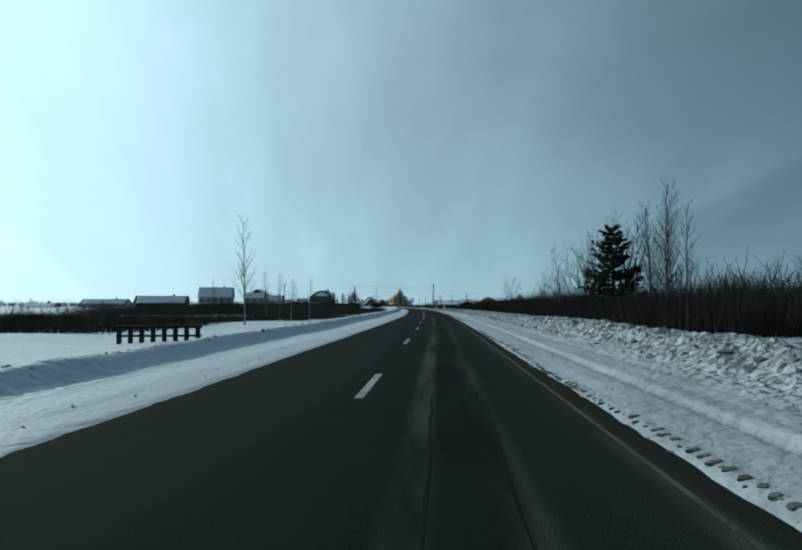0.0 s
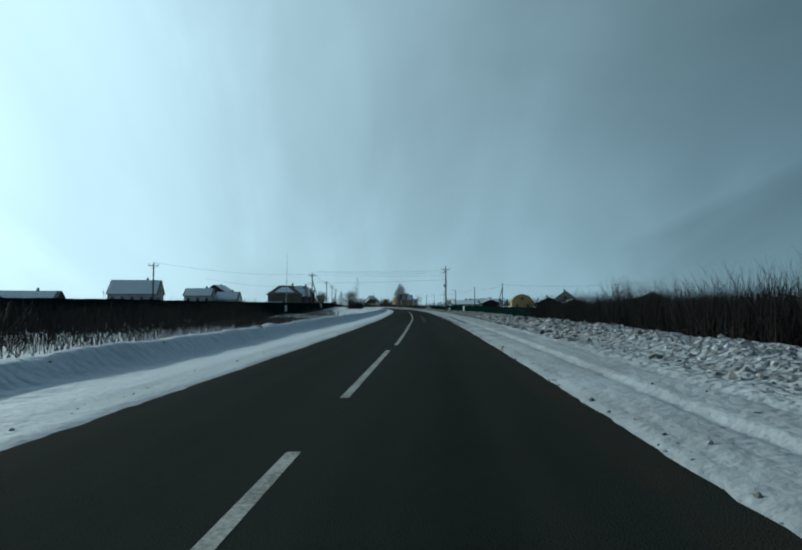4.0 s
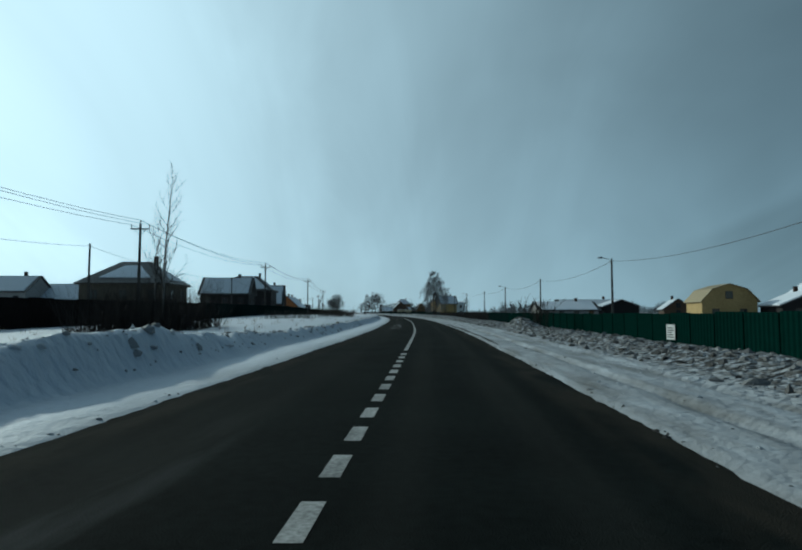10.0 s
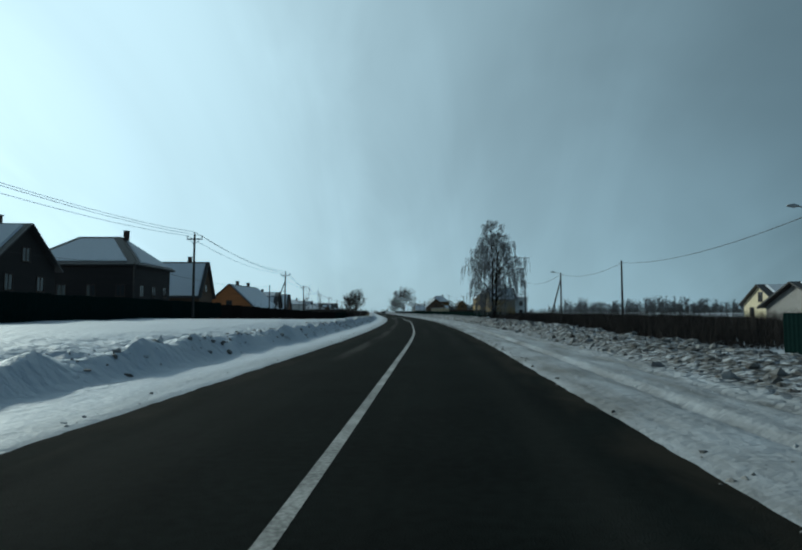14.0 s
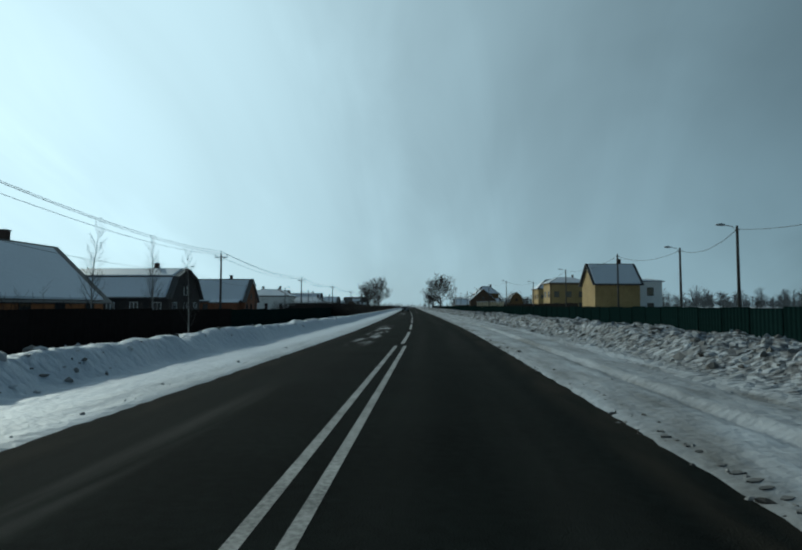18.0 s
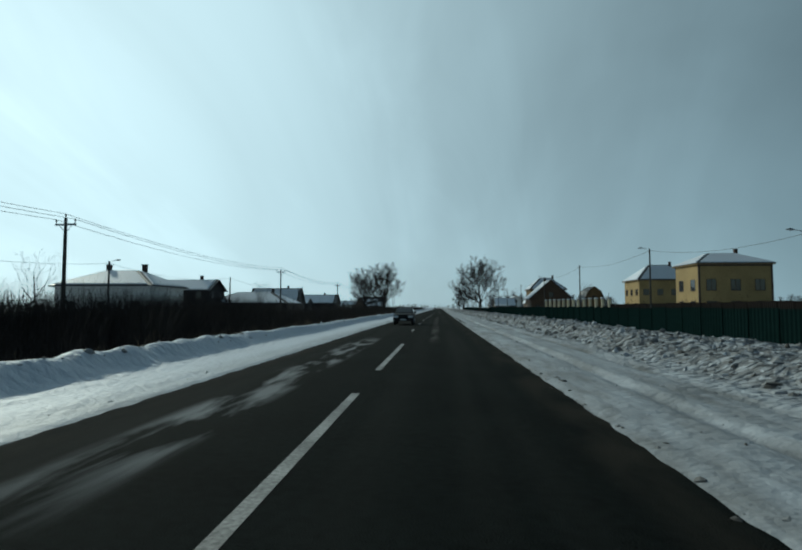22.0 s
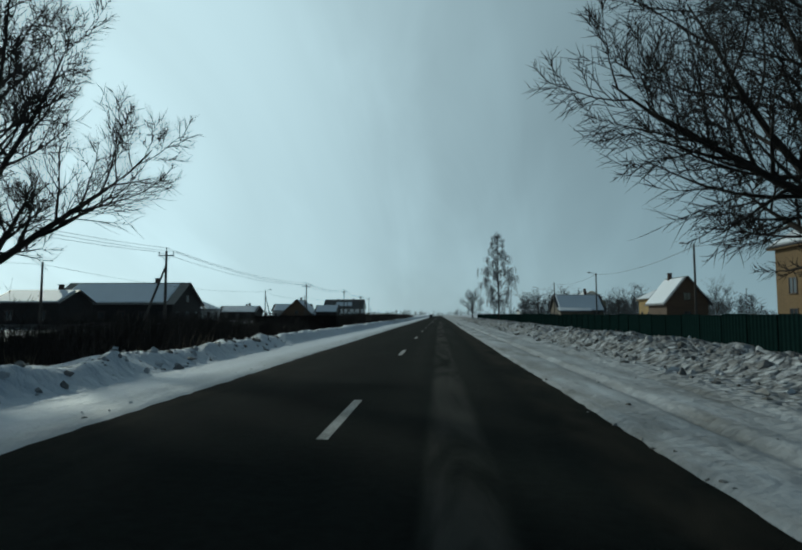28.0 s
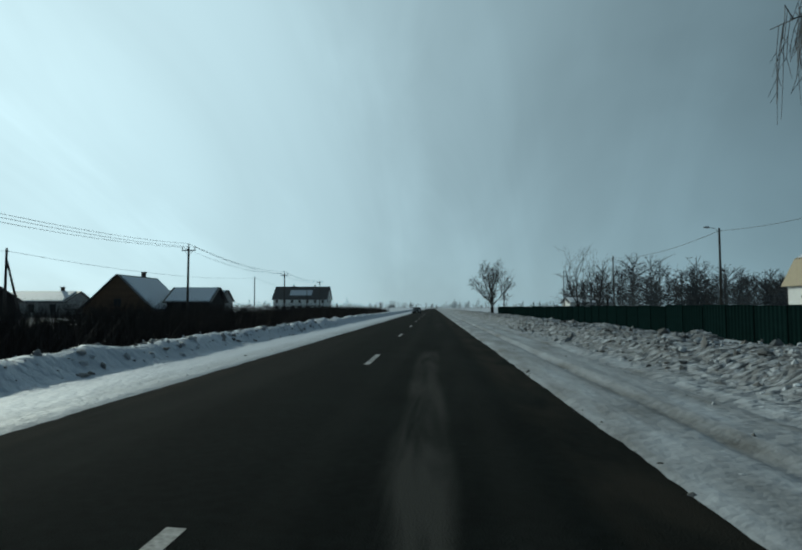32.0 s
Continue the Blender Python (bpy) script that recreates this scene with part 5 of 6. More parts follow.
thin_a = tree_meshes("thin_tree", 21, 10.0, 0.10, THIN, "birch", "twig")
broad_a = tree_meshes("broad_tree", 31, 8.0, 0.16, dict(BROAD, kids=[8, 6, 5]), "bark", "twig")
weeping_birch(5, 36.9, 396.3, 13.6, 4.5, 2, "wide twin-stemmed weeping birch with rime on its bare twigs", 0)
weeping_birch(9, -5.6, 770.5, 18.6, 4.2, 1, "tall slender weeping birch with rime on its bare twigs")
tree(thin_a, 13.9, 269.7, 0.2, 90, 0.98, "slender bare birch rising from a dark bush")
tree(thin_a, 12.9, 270.6, 0.2, 200, 0.7, "slender bare birch rising from a dark bush")
for x, y, k, r in ((24.5, 41.0, 1.08, 10), (26.0, 43.5, 1.12, 80), (27.0, 42.5, 0.98, 150), (27.8, 46, 0.95, 200), (30.0, 58, 1.0, 140), (26.5, 60, 0.95, 40), (24.0, 62, 0.85, 260), (34.0, 60, 0.9, 310), (25.2, 44.5, 1.0, 300), (28.6, 48.0, 1.05, 30), (24.6, 46.0, 0.9, 110), (29.4, 52.0, 1.1, 220)):
    tree(thin_a, x, y, 0, r, k, "thin bare birch rising from the thicket")
for x, y, k, r in ((22.5, 63, 0.5, 60), (25.5, 66, 0.6, 170), (29.0, 55, 1.05, 290), (20.4, 45.6, 0.68, 70), (21.0, 48.0, 0.66, 190), (20.2, 47.0, 0.55, 330), (33.0, 68, 1.0, 20), (36.0, 100, 0.5, 0), (33.0, 112, 0.7, 120)):
    tree(broad_a, x, y, 0, r, k, "bare bushy tree rising from the thicket")
for x, y, k, r in ((-7.1, 40, 0.76, 0), (-4.4, 45, 0.36, 70), (-3.2, 48, 0.38, 160), (-11.2, 79, 0.62, 250), (-9.4, 80, 0.6, 20), (-7.6, 81.5, 0.45, 100), (-22.0, 95, 0.6, 230)):
    tree(thin_a, x, y, 0, r, k, "thin bare sapling in the snowy field")
for x, y, k, r in ((-28, 470, 0.7, 0), (-24, 452, 0.6, 90), (-33, 500, 0.7, 200), (-40, 560, 0.8, 40), (-30, 600, 0.6, 140), (-48, 640, 0.8, 10), (64, 560, 0.9, 30), (70, 600, 1.0, 200), (40, 690, 0.9, 60), (46, 735, 1.0, 0), (38, 780, 0.9, 100), (30, 840, 1.0, 240), (112, 300, 1.2, 0), (118, 306, 1.1, 60), (-16, 345, 0.9, 100), (-10, 348, 0.8, 20)):
    tree(broad_a, x, y, -0.2, r, k, "bare garden tree behind the fence")
for x, y, k, r in ((15.3, 428.6, 0.40, 20), (2.4, 440.0, 0.72, 140), (4.0, 444.0, 0.66, 250), (-1.0, 452.0, 0.6, 60)):
    tree(thin_a, x, y, -0.3, r, k, "thin bare sapling before the gardens")
for x, y, k, r in ((-7.8, 823, 0.8, 30), (-5.2, 826, 0.72, 130), (-3.4, 829, 0.6, 250), (-16.0, 893, 1.0, 80)):
    tree(broad_a, x, y, -0.3, r, k, "bare bushy tree beside the far bank")
willow(41, 7.2, 672, 17.6, WIDE, "huge bare willow with a wide spreading crown", 0, (12, 10, 10))
willow(42, -22.4, 672, 16.2, FULL, "large bare willow with many upright limbs", 40, (12, 10, 10))
willow(43, -23.2, 651, 12.8, FULL, "large bare willow with a ragged crown", 110, (12, 10, 9))
willow(44, -18.4, 886, 12.8, FULL, "large bare willow far down the road", 200, (9, 8, 7))


def stem_clump(shape, rng, x, y, z, high, lean, stems, r, fork=3):
    """One shrub: slim stems from a common foot, each with a few side twigs."""
    for k in range(stems):
        a = rng.uniform(0, 2 * math.pi)
        h = high * rng.uniform(0.45, 1.0)
        fx, fy = x + rng.gauss(0, 0.3) * min(2.0, high), y + rng.gauss(0, 0.3) * min(2.0, high)
        dx, dy = math.cos(a) * lean * h * rng.uniform(0.1, 1), math.sin(a) * lean * h * rng.uniform(0.1, 1)
        p = [(fx, fy, z - 0.2), (fx + dx * 0.3 + rng.gauss(0, 0.05) * h, fy + dy * 0.3 + rng.gauss(0, 0.05) * h, z + h * 0.5), (fx + dx, fy + dy, z + h)]
        shape.tube(p, [r, r * 0.75, r * 0.3], 3, False)
        for f in range(fork):
            t = rng.uniform(0.25, 0.95)
            b = Vector(p[1]).lerp(Vector(p[2]), t * 2 - 1) if t > 0.5 else Vector(p[0]).lerp(Vector(p[1]), t * 2)
            e = rng.uniform(0, 2 * math.pi)
            g = h * rng.uniform(0.15, 0.4)
            shape.tube([b, b + Vector((math.cos(e) * g * 0.6, math.sin(e) * g * 0.6, g * 0.75))], [r * 0.55, r * 0.3], 3, False)


def thicket(name, seed, u0, u1, y0, y1, count, low, high, label, stems=5, r=0.02, lean=0.35, mat="twig", fork=3, z=None):
    """Bare shrubs strewn between u0..u1 and y0..y1."""
    rng = random.Random(seed)
    s = Shape()
    for k in range(count):
        u, y = rng.uniform(u0, u1), rng.uniform(y0, y1)
        g = float(ground_height(u, y)) if z is None else z
        swell = 0.6 + 0.4 * math.sin(y * 0.21 + seed) * math.sin(y * 0.07 + 2 * seed)
        stem_clump(s, rng, float(axis_x(y)) + u, y, g, rng.uniform(low, high) * (0.65 + 0.5 * swell), lean, stems, r, fork)
    tagged(new(name, s.mesh(name, M[mat])), label, "bushes", kind="stuff")


def weeds(name, seed, u0, u1, y0, y1, count, low, high, thick, label, mat="twig"):
    """Dense dead stalks: slim slanting spikes strewn between u0..u1 and y0..y1, thinner in patches."""
    rng = np.random.RandomState(seed)
    u, y = rng.uniform(u0, u1, count), rng.uniform(y0, y1, count)
    keep = wave_noise(u * 0.35, y * 0.35, seed) > 0.16
    u, y = u[keep], y[keep]
    n = len(u)
    x, z = axis_x(y) + u, ground_height(u, y) - 0.05
    h = (low + (high - low) * rng.rand(n)) * (0.72 + 0.45 * wave_noise(u * 0.22, y * 0.22, seed + 1))
    a, lean = rng.uniform(0, 6.283, n), rng.uniform(0.0, 1.0, n) ** 1.5 * 0.95 * h
    tip = np.stack([x + np.cos(a) * lean, y + np.sin(a) * lean, z + h], -1)
    foot = [np.stack([x + thick * np.cos(a + k * 2.094), y + thick * np.sin(a + k * 2.094), z], -1) for k in range(3)]
    v = np.stack([*foot, tip], 1).reshape(-1, 3)
    f = (np.array([(0, 1, 3), (1, 2, 3), (2, 0, 3)])[None] + 4 * np.arange(n)[:, None, None]).reshape(-1, 3)
    tagged(new(name, mesh_of(name, v.tolist(), f.tolist(), M[mat])), label, "brush", kind="stuff")


weeds("brush", 151, 12.8, 33, 22, 158, 76000, 1.3, 3.2, 0.024, "dense tangle of dark dead stalks beside the road")
weeds("brush", 152, -46, -14, 27, 53, 16000, 0.6, 1.0, 0.025, "dark band of dead weeds on the field")
weeds("brush", 153, -52, -17, 82, 166, 34000, 1.1, 2.3, 0.026, "tall dark brush behind the snowy field")
weeds("brush", 161, -17, -9.4, 46, 160, 15000, 0.4, 1.15, 0.014, "thin dead reeds standing in the snow")
weeds("brush", 154, -24, -9.2, 512, 704, 46000, 1.0, 2.15, 0.02, "dense dark dead weeds along the ditch")
weeds("brush", 162, -26, -13, 512, 552, 13000, 2.0, 3.4, 0.024, "tall dark thicket of dead stalks along the ditch")
weeds("brush", 160, -21, -11, 622, 706, 15000, 1.3, 2.4, 0.02, "taller dark weeds under the willows")
weeds("brush", 155, -24, -10.0, 738, 905, 42000, 1.4, 2.6, 0.026, "dark dead weeds along the ditch")
weeds("brush", 156, 13.5, 34, 352, 426, 26000, 1.1, 2.2, 0.02, "dark dead weeds under the birch")
weeds("brush", 157, 17.5, 45, 430, 500, 9000, 0.8, 1.7, 0.025, "dark dead weeds behind the fence")
weeds("brush", 159, -17.0, -12.6, 264, 274, 1900, 1.0, 3.2, 0.016, "dark bare bush round the birch")
weeds("dry_grass", 158, -10.2, -8.6, 500, 700, 7000, 0.3, 0.9, 0.01, "dry grass sticking out of the snow", "grass")

# right of the road at the start: a dark thicket with a spruce
thicket("thicket", 51, 15, 34, 26, 150, 420, 1.4, 3.4, "dense dark thicket of bare shrubs beside the road", 6, 0.02, 0.35, "twig", 4)
thicket("thicket", 52, 19, 40, 24, 62, 330, 3.2, 5.4, "tall dark bare shrubs round the spruce", 6, 0.024)
thicket("thicket", 53, 18, 30, 66, 112, 140, 3.0, 5.6, "tall bare shrubs with fine upright twigs", 6, 0.024, 0.25)
# left at the start: brush behind the field and reeds in the snow
thicket("thicket", 54, -45, -16, 74, 150, 160, 1.0, 2.2, "low dark brush on the snowy field", 6, 0.024)
thicket("thicket", 55, -17, -9.0, 46, 74, 150, 1.1, 2.6, "thin bare shrubs standing in the snow", 5, 0.013)
thicket("thicket", 56, -60, -30, 10, 130, 120, 1.0, 2.0, "dark brush far behind the snowy field", 6, 0.03)
thicket("thicket", 57, -15, -11, 172, 184, 60, 0.7, 1.5, "thin bare shrubs standing in the snow", 6, 0.013)
thicket("thicket", 58, -13, -8.5, 311, 320, 70, 0.7, 1.7, "thin bare shrubs standing in the snow", 6, 0.013)
thicket("thicket", 59, -16, -11, 296, 303, 40, 0.6, 1.2, "small bare shrub in the snowy field", 6, 0.013)
thicket("thicket", 73, 10.7, 11.7, 287.5, 289.5, 6, 2.2, 3.0, "dark fan-shaped bare bush behind the heap of clods", 7, 0.03, 0.9, "twig", 5)
# brush in the gardens and along the left ditch
thicket("thicket", 60, -30, -26, 400, 480, 110, 1.5, 3.6, "bare garden shrubs behind the fence", 5, 0.02)
thicket("thicket", 61, -22, -10.5, 512, 600, 260, 1.1, 2.4, "dense dark brush along the ditch", 6, 0.016, 0.4, "twig", 4)
thicket("thicket", 62, -24, -11.5, 600, 702, 240, 1.0, 2.2, "dense dark brush along the ditch", 6, 0.016, 0.4, "twig", 4)
thicket("thicket", 63, -24, -10, 778, 900, 220, 0.9, 1.9, "dark brush along the ditch", 6, 0.018, 0.4, "twig", 4)
thicket("thicket", 64, -36, -20, 520, 620, 150, 2.2, 4.4, "tall bare shrubs between the houses", 5, 0.022, 0.25)
thicket("thicket", 74, -27, -13, 636, 672, 90, 2.6, 5.6, "tall tangled bare shrubs under the willows", 7, 0.02, 0.45, "twig", 5)
thicket("thicket", 65, -44, -24, 640, 760, 180, 1.8, 3.8, "bare shrubs between the houses", 5, 0.024, 0.25)
thicket("thicket", 66, 13.5, 22, 362, 424, 180, 1.2, 2.4, "dark bare brush under the birch", 6, 0.013, 0.5)
weeds("brush", 67, 24, 75, 330, 470, 16000, 0.5, 1.2, 0.04, "dark brush on the flat land behind the fence")
thicket("thicket", 68, 30, 75, 560, 640, 150, 1.6, 3.4, "bare garden shrubs behind the fence", 6, 0.018, 0.5, "twig", 5)
thicket("thicket", 69, 20, 40, 700, 900, 200, 1.0, 2.0, "bare shrubs behind the fence", 6, 0.018, 0.5, "twig", 5)
thicket("dry_grass", 70, -9.5, -7.2, 505, 680, 260, 0.3, 0.7, "dry grass sticking out of the snow", 7, 0.008, 0.5, "grass", 1)
thicket("dry_grass", 71, -20, -8, 190, 300, 180, 0.2, 0.5, "dry grass sticking out of the snow", 5, 0.008, 0.5, "grass", 1)
thicket("dry_grass", 72, -14, -8.5, 780, 840, 140, 0.4, 0.9, "dry grass sticking out of the snow", 7, 0.01, 0.5, "grass", 1)


def far_woods(name, seed, spots, low, high, label, limbs=15, thick=0.11):
    """Woods on the horizon: many bare crowns, each a fan of limbs on a stem."""
    rng = random.Random(seed)
    s = Shape()
    for x, y in spots(rng):
        h = rng.uniform(low, high) * (0.8 + 0.25 * math.sin(x * 0.13 + seed) * math.sin(y * 0.11 + x * 0.05))
        w = h * rng.uniform(0.30, 0.52)
        s.tube([(x, y, -0.5), (x, y, h)], [h * 0.011, h * 0.004], 3, False)
        for k in range(limbs):
            a, f = rng.uniform(0, 2 * math.pi), rng.uniform(0.12, 0.86)
            rr = w * (1.35 - f) * rng.uniform(0.3, 1.1)
            tip = Vector((x + math.cos(a) * rr, y + math.sin(a) * rr, h * min(1.0, f + rng.uniform(0.06, 0.24))))
            s.tube([(x, y, h * f), tip], [thick, thick * 0.4], 3, False)
            if limbs > 20:
                for q in range(2):
                    b = Vector((x, y, h * f)).lerp(tip, rng.uniform(0.4, 0.9))
                    s.tube([b, b + Vector((rng.gauss(0, 0.3) * rr, rng.gauss(0, 0.3) * rr, rng.uniform(0.1, 0.45) * rr))], [thick * 0.6, thick * 0.3], 3, False)
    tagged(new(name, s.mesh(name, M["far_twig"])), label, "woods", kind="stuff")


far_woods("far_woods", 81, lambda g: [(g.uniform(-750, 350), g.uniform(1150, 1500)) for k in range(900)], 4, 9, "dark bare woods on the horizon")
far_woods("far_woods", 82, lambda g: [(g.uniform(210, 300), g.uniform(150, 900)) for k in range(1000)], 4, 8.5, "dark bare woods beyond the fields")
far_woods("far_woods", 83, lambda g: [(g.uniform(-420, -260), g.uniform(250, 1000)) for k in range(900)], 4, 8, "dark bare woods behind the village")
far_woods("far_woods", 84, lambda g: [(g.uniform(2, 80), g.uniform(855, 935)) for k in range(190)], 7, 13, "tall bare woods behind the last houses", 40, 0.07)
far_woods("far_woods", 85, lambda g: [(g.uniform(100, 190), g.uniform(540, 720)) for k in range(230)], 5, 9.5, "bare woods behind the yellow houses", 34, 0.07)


def pine(x, y, high, seed, label):
    """A ragged conifer: uneven whorls of rising boughs, each with tufts of needles towards its tip."""
    rng = random.Random(seed)
    t = holder("pine_tree", pose(x, y, -0.2), label, "pine")
    put("trunk", Shape().tube([(0, 0, -0.4), (0.05, 0, high * 0.5), (0, 0.04, high * 0.97)], [0.2, 0.13, 0.02], 7).mesh("trunk", M["bark"], True), t)
    wood, s = Shape(), Shape()
    for k in range(19):
        f = (k + 0.4 * rng.random()) / 19
        z = high * (0.10 + 0.88 * f)
        reach = high * 0.36 * (1 - f) ** 0.7 + 0.22
        for j in range(7):
            a = j * 0.9 + k * 1.9 + rng.uniform(-0.35, 0.35)
            L = reach * rng.choice((0.5, 0.75, 0.9, 1.0, 1.15))
            c, q = math.cos(a), math.sin(a)
            rise = 0.30 * f + rng.uniform(-0.12, 0.14)
            run = [Vector((0, 0, z)), Vector((c * L * 0.5, q * L * 0.5, z + (rise - 0.08) * L * 0.5)), Vector((c * L, q * L, z + (rise + 0.12) * L))]
            wood.tube(run, [0.045, 0.03, 0.01], 4, False)
            for m in range(24):
                w = rng.uniform(0.25, 1.0) * 2
                p = run[int(min(w, 1.99))].lerp(run[int(min(w, 1.99)) + 1], w - int(min(w, 1.99)))
                p = p + Vector((rng.gauss(0, 0.07), rng.gauss(0, 0.07), rng.gauss(0, 0.05))) * (0.5 + L * 0.5)
                size = rng.uniform(0.20, 0.38) * (0.7 + 0.12 * L)
                for n in range(6):
                    b, e = rng.uniform(0, 6.283), rng.uniform(-0.3, 1.2)
                    d = Vector((math.cos(b) * math.cos(e) + c * 0.6, math.sin(b) * math.cos(e) + q * 0.6, math.sin(e))).normalized() * size
                    side = d.cross(Vector((rng.gauss(0, 1), rng.gauss(0, 1), rng.gauss(0, 1)))).normalized() * size * 0.17
                    s.add([p - side, p + side, p + d], [(0, 1, 2)])
    put("bough", wood.mesh("bough", M["bark"]), t)
    put("crown", s.mesh("crown", M["needle"]), t)
    return t


pine(22.9, 46.6, 8.7, 3, "dark green ragged pine standing in the thicket")


# ---------------------------------------------------------------- clods of ploughed snow
LUMP = [(0, 0, 1), (0.894, 0, 0.447), (0.276, 0.851, 0.447), (-0.724, 0.526, 0.447), (-0.724, -0.526, 0.447), (0.276, -0.851, 0.447), (0.8, 0.5, -0.4), (-0.3, 0.9, -0.4), (-0.9, 0, -0.4), (-0.3, -0.9, -0.4), (0.8, -0.5, -0.4)]
LUMP_F = [(0, 1, 2), (0, 2, 3), (0, 3, 4), (0, 4, 5), (0, 5, 1), (1, 6, 2), (2, 7, 3), (3, 8, 4), (4, 9, 5), (5, 10, 1), (6, 7, 2), (7, 8, 3), (8, 9, 4), (9, 10, 5), (10, 6, 1)]


def clods(name, seed, count, pick, sizes, mat, label):
    """Many lumps, pick(rng) giving (u, y) and sizes (least, most)."""
    rng = np.random.RandomState(seed)
    uy = np.array([pick(rng) for k in range(count)])
    r = sizes[0] + (sizes[1] - sizes[0]) * rng.rand(count) ** 2.6
    base = np.array(LUMP)[None] * (0.65 + 0.6 * rng.rand(count, 11, 1)) * (0.7 + 0.6 * rng.rand(count, 11, 3)) * (0.5 + 0.9 * rng.rand(count, 1, 3)) * r[:, None, None]
    a = rng.rand(count) * 6.283
    c, s = np.cos(a)[:, None], np.sin(a)[:, None]
    x = base[..., 0] * c - base[..., 1] * s + (axis_x(uy[:, 1]) + uy[:, 0])[:, None]
    y = base[..., 0] * s + base[..., 1] * c + uy[:, 1][:, None]
    z = base[..., 2] * 0.8 + (ground_height(uy[:, 0], uy[:, 1]) - r * 0.12)[:, None]
    v = np.stack([x, y, z], -1).reshape(-1, 3)
    f = (np.array(LUMP_F)[None] + 11 * np.arange(count)[:, None, None]).reshape(-1, 3)
    tagged(new(name, mesh_of(name, v.tolist(), f.tolist(), M[mat], False)), label, "snow clods", kind="stuff")


clods("snow_clods", 91, 3600, lambda g: (7.0 + 4.0 * g.rand(), g.uniform(2, 165)), (0.03, 0.17), "chunk", "rough clods of ploughed snow on the bank")
clods("dirty_snow_clods", 92, 6500, lambda g: (6.9 + 4.4 * g.rand(), g.uniform(118, 400)), (0.04, 0.19), "dirty_chunk", "earthy clods of ploughed snow on the bank")
clods("snow_clods", 93, 7000, lambda g: (6.9 + 5.0 * g.rand(), g.uniform(385, 800)), (0.04, 0.16), "chunk", "rough clods of ploughed snow on the bank")
clods("dirty_snow_clods", 90, 5000, lambda g: (7.0 + 5.0 * g.rand(), g.uniform(395, 800)), (0.04, 0.17), "dirty_chunk", "earthy clods among the ploughed snow")
clods("snow_clods", 94, 2500, lambda g: (-6.0 - 1.2 * g.rand(), g.uniform(2, 800)), (0.025, 0.12), "chunk", "broken clods of ploughed snow along the bank's crest")
clods("snow_clods", 99, 3000, lambda g: (-5.5 - 1.4 * g.rand(), g.choice((g.uniform(205, 300), g.uniform(335, 420), g.uniform(615, 680), g.uniform(735, 800)))), (0.03, 0.15), "chunk", "broken clods on the face of the bank")
clods("verge_crumbs", 95, 4000, lambda g: (3.5 + 0.45 * g.rand(), g.uniform(2, 800)), (0.015, 0.06), "dirty_chunk", "frozen dirty crumbs along the asphalt edge")
clods("verge_crumbs", 96, 2500, lambda g: (4.2 + 2.8 * g.rand(), g.uniform(2, 800)), (0.01, 0.05), "chunk", "crumbs of frozen snow on the trodden verge")
clods("verge_crumbs", 97, 2000, lambda g: (-3.6 - 0.4 * g.rand() ** 2, g.uniform(2, 800)), (0.01, 0.045), "chunk", "frozen crumbs along the asphalt edge")


def tread_prints():
    """Rows of tyre prints along the asphalt edge: short slanted lugs of trodden mud."""
    s = Shape()
    rng = random.Random(98)
    rows = ((2, 34, 0.16), (50, 70, 0.3), (78, 96, 0.3), (138, 182, 0.16), (142, 184, 0.86), (205, 222, 0.3), (262, 304, 0.3), (366, 415, 0.16), (552, 580, 0.25), (728, 745, 0.4))
    for y0, y1, off in rows:
        y = y0
        while y < y1:
            edge = float(np.interp(y, [0, 75, 150, 220, 300, 437, 560, 714], [3.72, 3.66, 3.66, 3.78, 3.68, 3.55, 3.72, 3.88]))
            fade = min(1.0, (y - y0) / 4 + 0.3, (y1 - y) / 4 + 0.3)
            c, w = edge + off + 0.05 * math.sin(y * 0.4) + rng.uniform(-0.03, 0.03), rng.uniform(0.07, 0.13) * fade
            if rng.random() > 0.1:
                x, g = float(axis_x(y)) + c, float(ground_height(c, y)) - 0.012
                ring = []
                for k in range(8):
                    a = k * math.tau / 8
                    p, q = w * math.cos(a) * rng.uniform(0.8, 1.15), 0.045 * math.sin(a) * rng.uniform(0.7, 1.2)
                    ring.append((x + p, y + q + 0.45 * p, g))
                s.prism(ring, (0, 0, rng.uniform(0.018, 0.026)))
            y += rng.uniform(0.2, 0.27)
    tagged(new("tyre_tread_lugs", s.mesh("tyre_tread_lugs", M["tread"])), "rows of muddy lugs left by tyre treads", "tyre tracks", kind="stuff")


tread_prints()


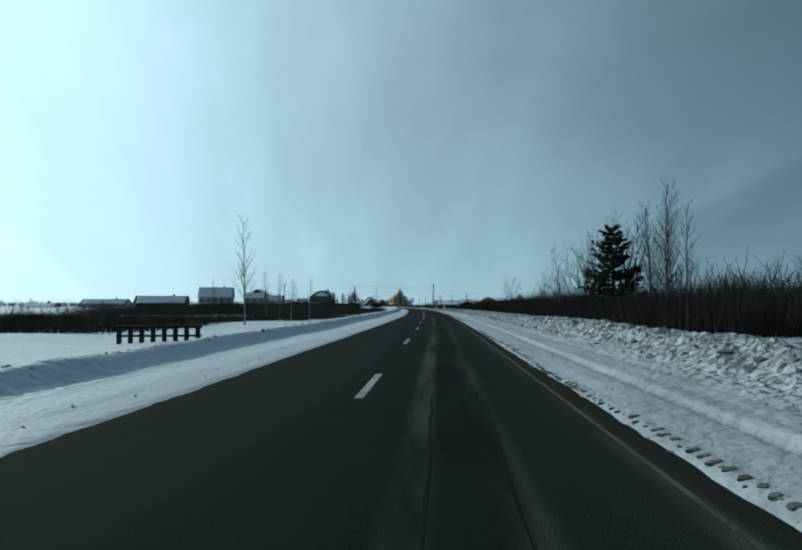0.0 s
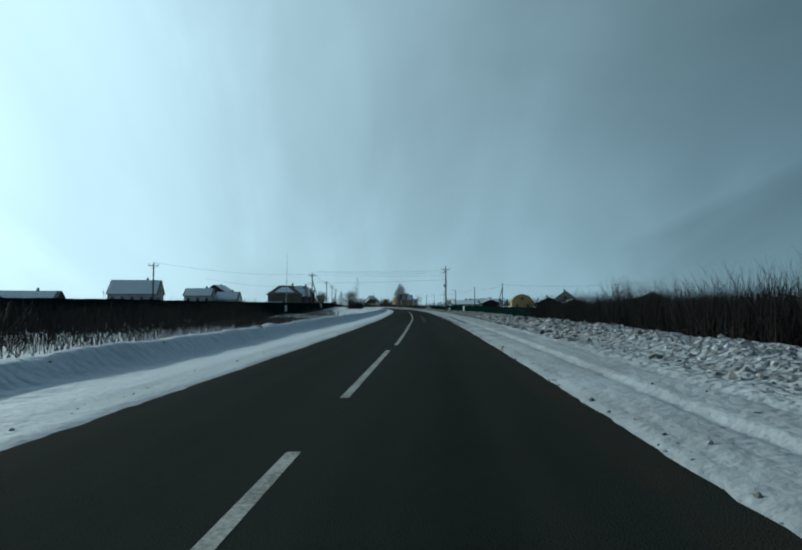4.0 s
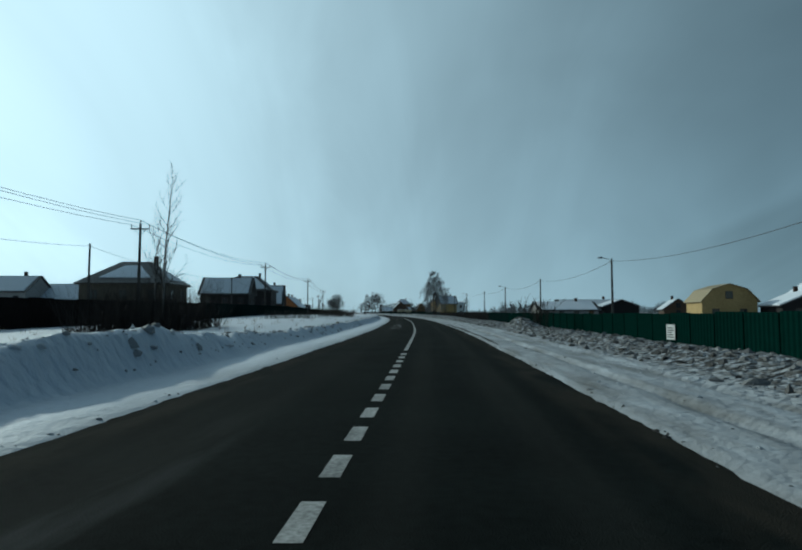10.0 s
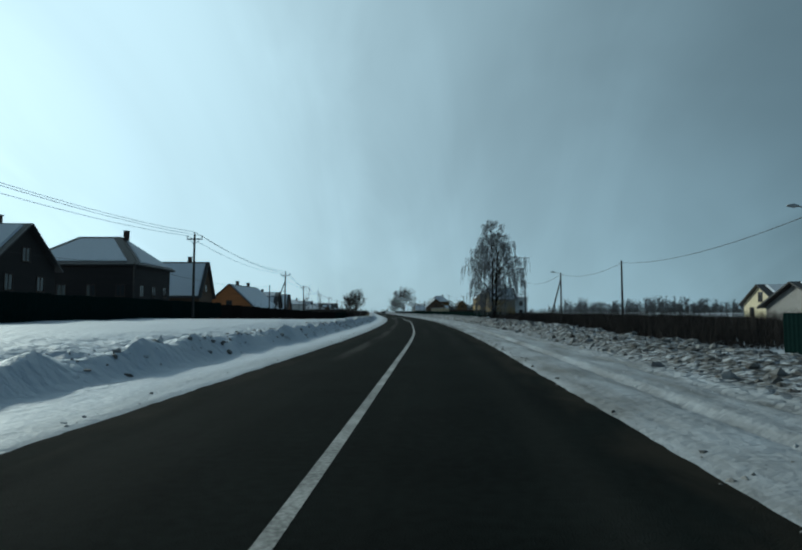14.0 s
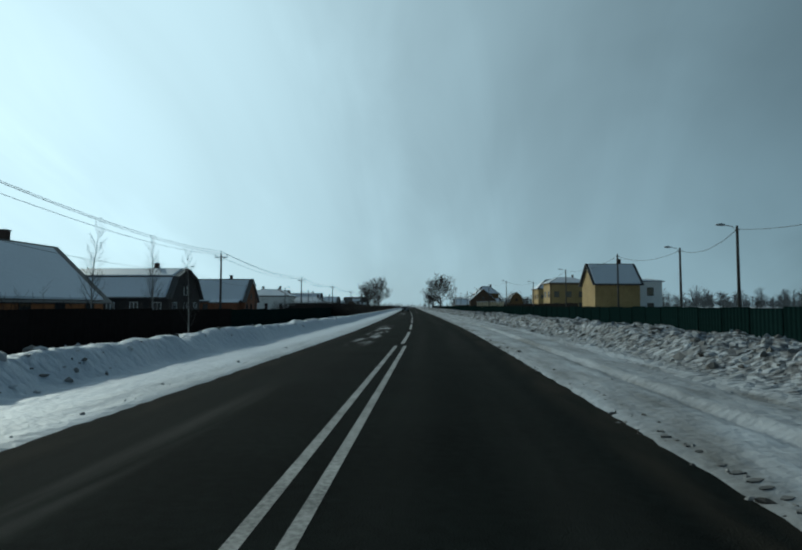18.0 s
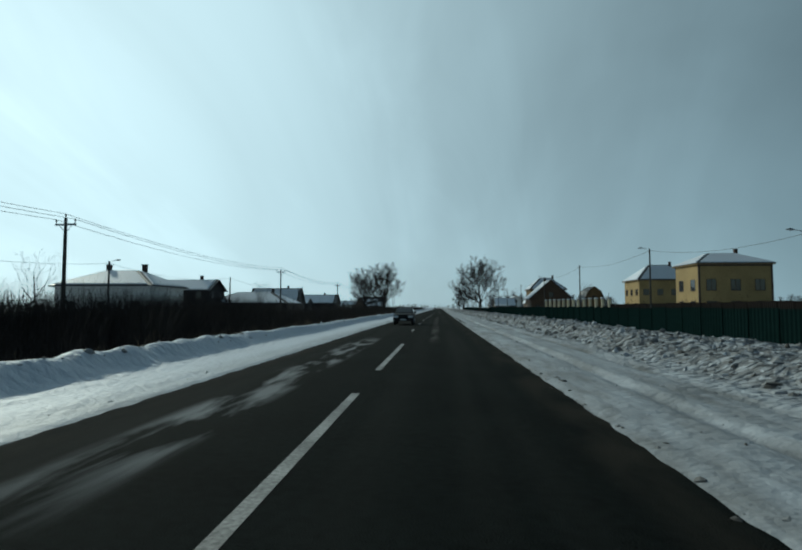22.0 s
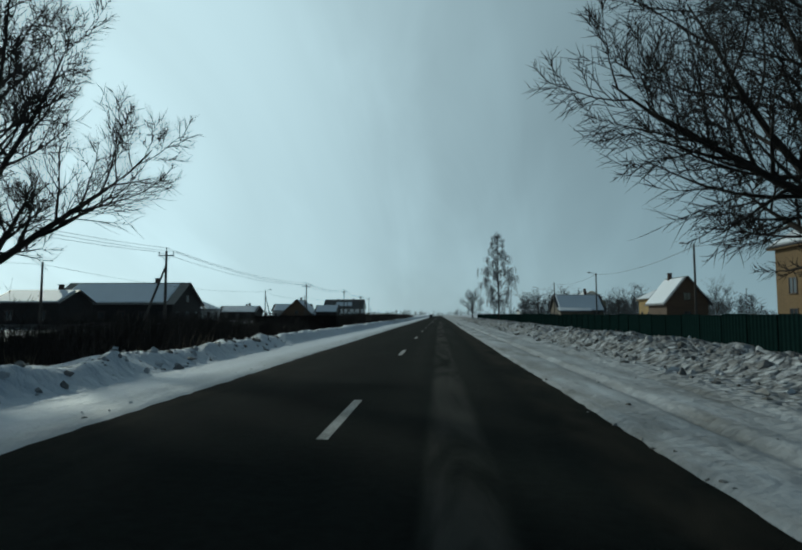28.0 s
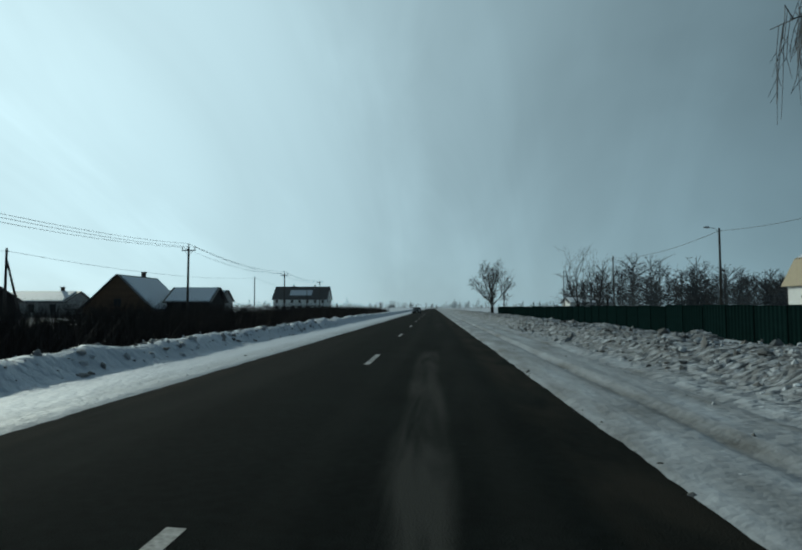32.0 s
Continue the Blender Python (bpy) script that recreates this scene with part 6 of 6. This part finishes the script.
# ---------------------------------------------------------------- cars
def car(x, y, turn, label):
    """A dark saloon facing its own -y."""
    c = holder("car", pose(x, y, 0, 0, 0, turn), label, "car")
    prof = [(-2.15, 0.32), (-2.2, 0.62), (-2.05, 0.86), (-1.0, 0.98), (-0.25, 1.44), (0.95, 1.47), (1.65, 1.05), (2.1, 1.0), (2.2, 0.6), (2.15, 0.32)]
    s = Shape()
    rows = []
    for e, w in ((-1, 1.0), (-1, 0.0), (1, 0.0), (1, 1.0)):
        rows.append([(e * ((0.86 if z < 1.0 else 0.86 - (z - 1.0) * 0.42) if w else 0.55), yy, z + (0.0 if w else 0.03 * (z > 0.8))) for yy, z in prof])
    n = len(prof)
    s.v = [p for r in rows for p in r]
    for k in range(3):
        for i in range(n - 1):
            s.f.append((k * n + i, k * n + i + 1, (k + 1) * n + i + 1, (k + 1) * n + i))
    s.f += [tuple(range(n)), tuple(range(4 * n - 1, 3 * n - 1, -1))]
    s.f.append((0, n, 2 * n, 3 * n, 4 * n - 1, 3 * n - 1, 2 * n - 1, n - 1))
    body = put("body", s.mesh("body", M["car_paint"], False), c)
    put("windscreen", Shape().add([(-0.74, -0.95, 1.02), (0.74, -0.95, 1.02), (0.6, -0.3, 1.43), (-0.6, -0.3, 1.43)], [(0, 1, 2, 3)]).add([(-0.7, -0.93, 1.05), (0.7, -0.93, 1.05), (0.58, -0.33, 1.44), (-0.58, -0.33, 1.44)], [(0, 1, 2, 3)]).mesh("windscreen", M["glass"]), c, pose(0, -0.03, 0.03))
    for e in (-1, 1):
        put("side_window", Shape().prism([(e * 0.85, -0.7, 1.02), (e * 0.85, 1.4, 1.05), (e * 0.69, 0.9, 1.4), (e * 0.7, -0.2, 1.38)], (e * 0.012, 0, 0)).mesh("side_window", M["glass"]), c)
        put("headlight", Shape().box(e * 0.62 - 0.2, -2.22, 0.62, e * 0.62 + 0.2, -2.05, 0.8, 0.04).mesh("headlight", M["lamp_glass"]), c, label="clear glass headlight")
        put("mirror", Shape().box(e * 0.98 - 0.1, -0.72, 1.0, e * 0.98 + 0.1, -0.58, 1.14, 0.03).mesh("mirror", M["car_paint"]), c)
        for yy in (-1.35, 1.35):
            w = put("wheel", Shape().tube([(e * 0.66, 0, 0), (e * 0.7, 0, 0), (e * 0.84, 0, 0), (e * 0.88, 0, 0)], [0.28, 0.32, 0.32, 0.28], 18).mesh("wheel", M["rubber"], False), c, pose(0, yy, 0.32))
            put("rim", Shape().tube([(e * 0.87, 0, 0), (e * 0.9, 0, 0)], [0.2, 0.17], 14).mesh("rim", M["steel"]), w)
    put("grille", Shape().box(-0.38, -2.23, 0.55, 0.38, -2.1, 0.72, 0.03).mesh("grille", M["rubber"]), c)
    put("bumper", Shape().box(-0.84, -2.3, 0.32, 0.84, -2.05, 0.52, 0.08).mesh("bumper", M["dark_wall"]), c)
    put("number_plate", Shape().box(-0.26, -2.315, 0.4, 0.26, -2.3, 0.51).mesh("number_plate", M["paper"]), c)
    return c


x, y, z = at(-1.55, 551.6)
car(x, y, 7.4, "dark saloon car on the oncoming lane")
x, y, z = at(-1.8, 880)
car(x, y, 7.0, "dark saloon car far down the road")


# ---------------------------------------------------------------- small things
rail = holder("culvert_railing", pose(-7.5, 19.4, 0.34, 0, 0, 0), "dark steel railing with upright bars over a culvert", "railing")
for k in range(8):
    put("post", Shape().box(-0.07 + 0.36 * k, -0.05, -0.5, 0.07 + 0.36 * k, 0.05, 0.48, 0.01).mesh("post", M["dark_wall"]), rail)
put("top_rail", Shape().box(-0.1, -0.05, 0.4, 2.65, 0.05, 0.5, 0.02).mesh("top_rail", M["dark_wall"]), rail)
put("low_rail", Shape().box(-0.1, -0.04, 0.12, 2.65, 0.04, 0.19, 0.02).mesh("low_rail", M["dark_wall"]), rail)


def notice(u, y, z, w, h, label, code=False):
    """A sheet fixed to the fence, facing the road and the traffic."""
    n = holder("notice_board", Matrix.Translation((float(axis_x(y)) + u, y, z)) @ Matrix.Rotation(radians(-72 if u > 0 else 72), 4, "Z"), label, "notice")
    put("sheet", Shape().box(-w / 2, -0.02, 0, w / 2, 0.0, h).mesh("sheet", M["paper"]), n)
    for k in range(5):
        put("print_bar", Shape().box(-w * 0.36, -0.026, h * (0.14 + 0.15 * k), w * (0.36 - 0.1 * (k % 3)), -0.021, h * (0.2 + 0.15 * k)).mesh("print_bar", M["ink"]), n)
    return n


notice(13.95, 235.0, 0.2, 0.63, 1.15, "white printed notice fixed to the green fence")
notice(14.1, 267.3, 0.0, 0.6, 0.82, "white printed notice fixed to the green fence")
notice(-20.7, 190.0, 0.6, 0.8, 0.9, "pale torn notice fixed to the dark fence")
notice(-22.0, 240.0, 0.9, 1.0, 1.0, "pale printed notice fixed to the dark fence")
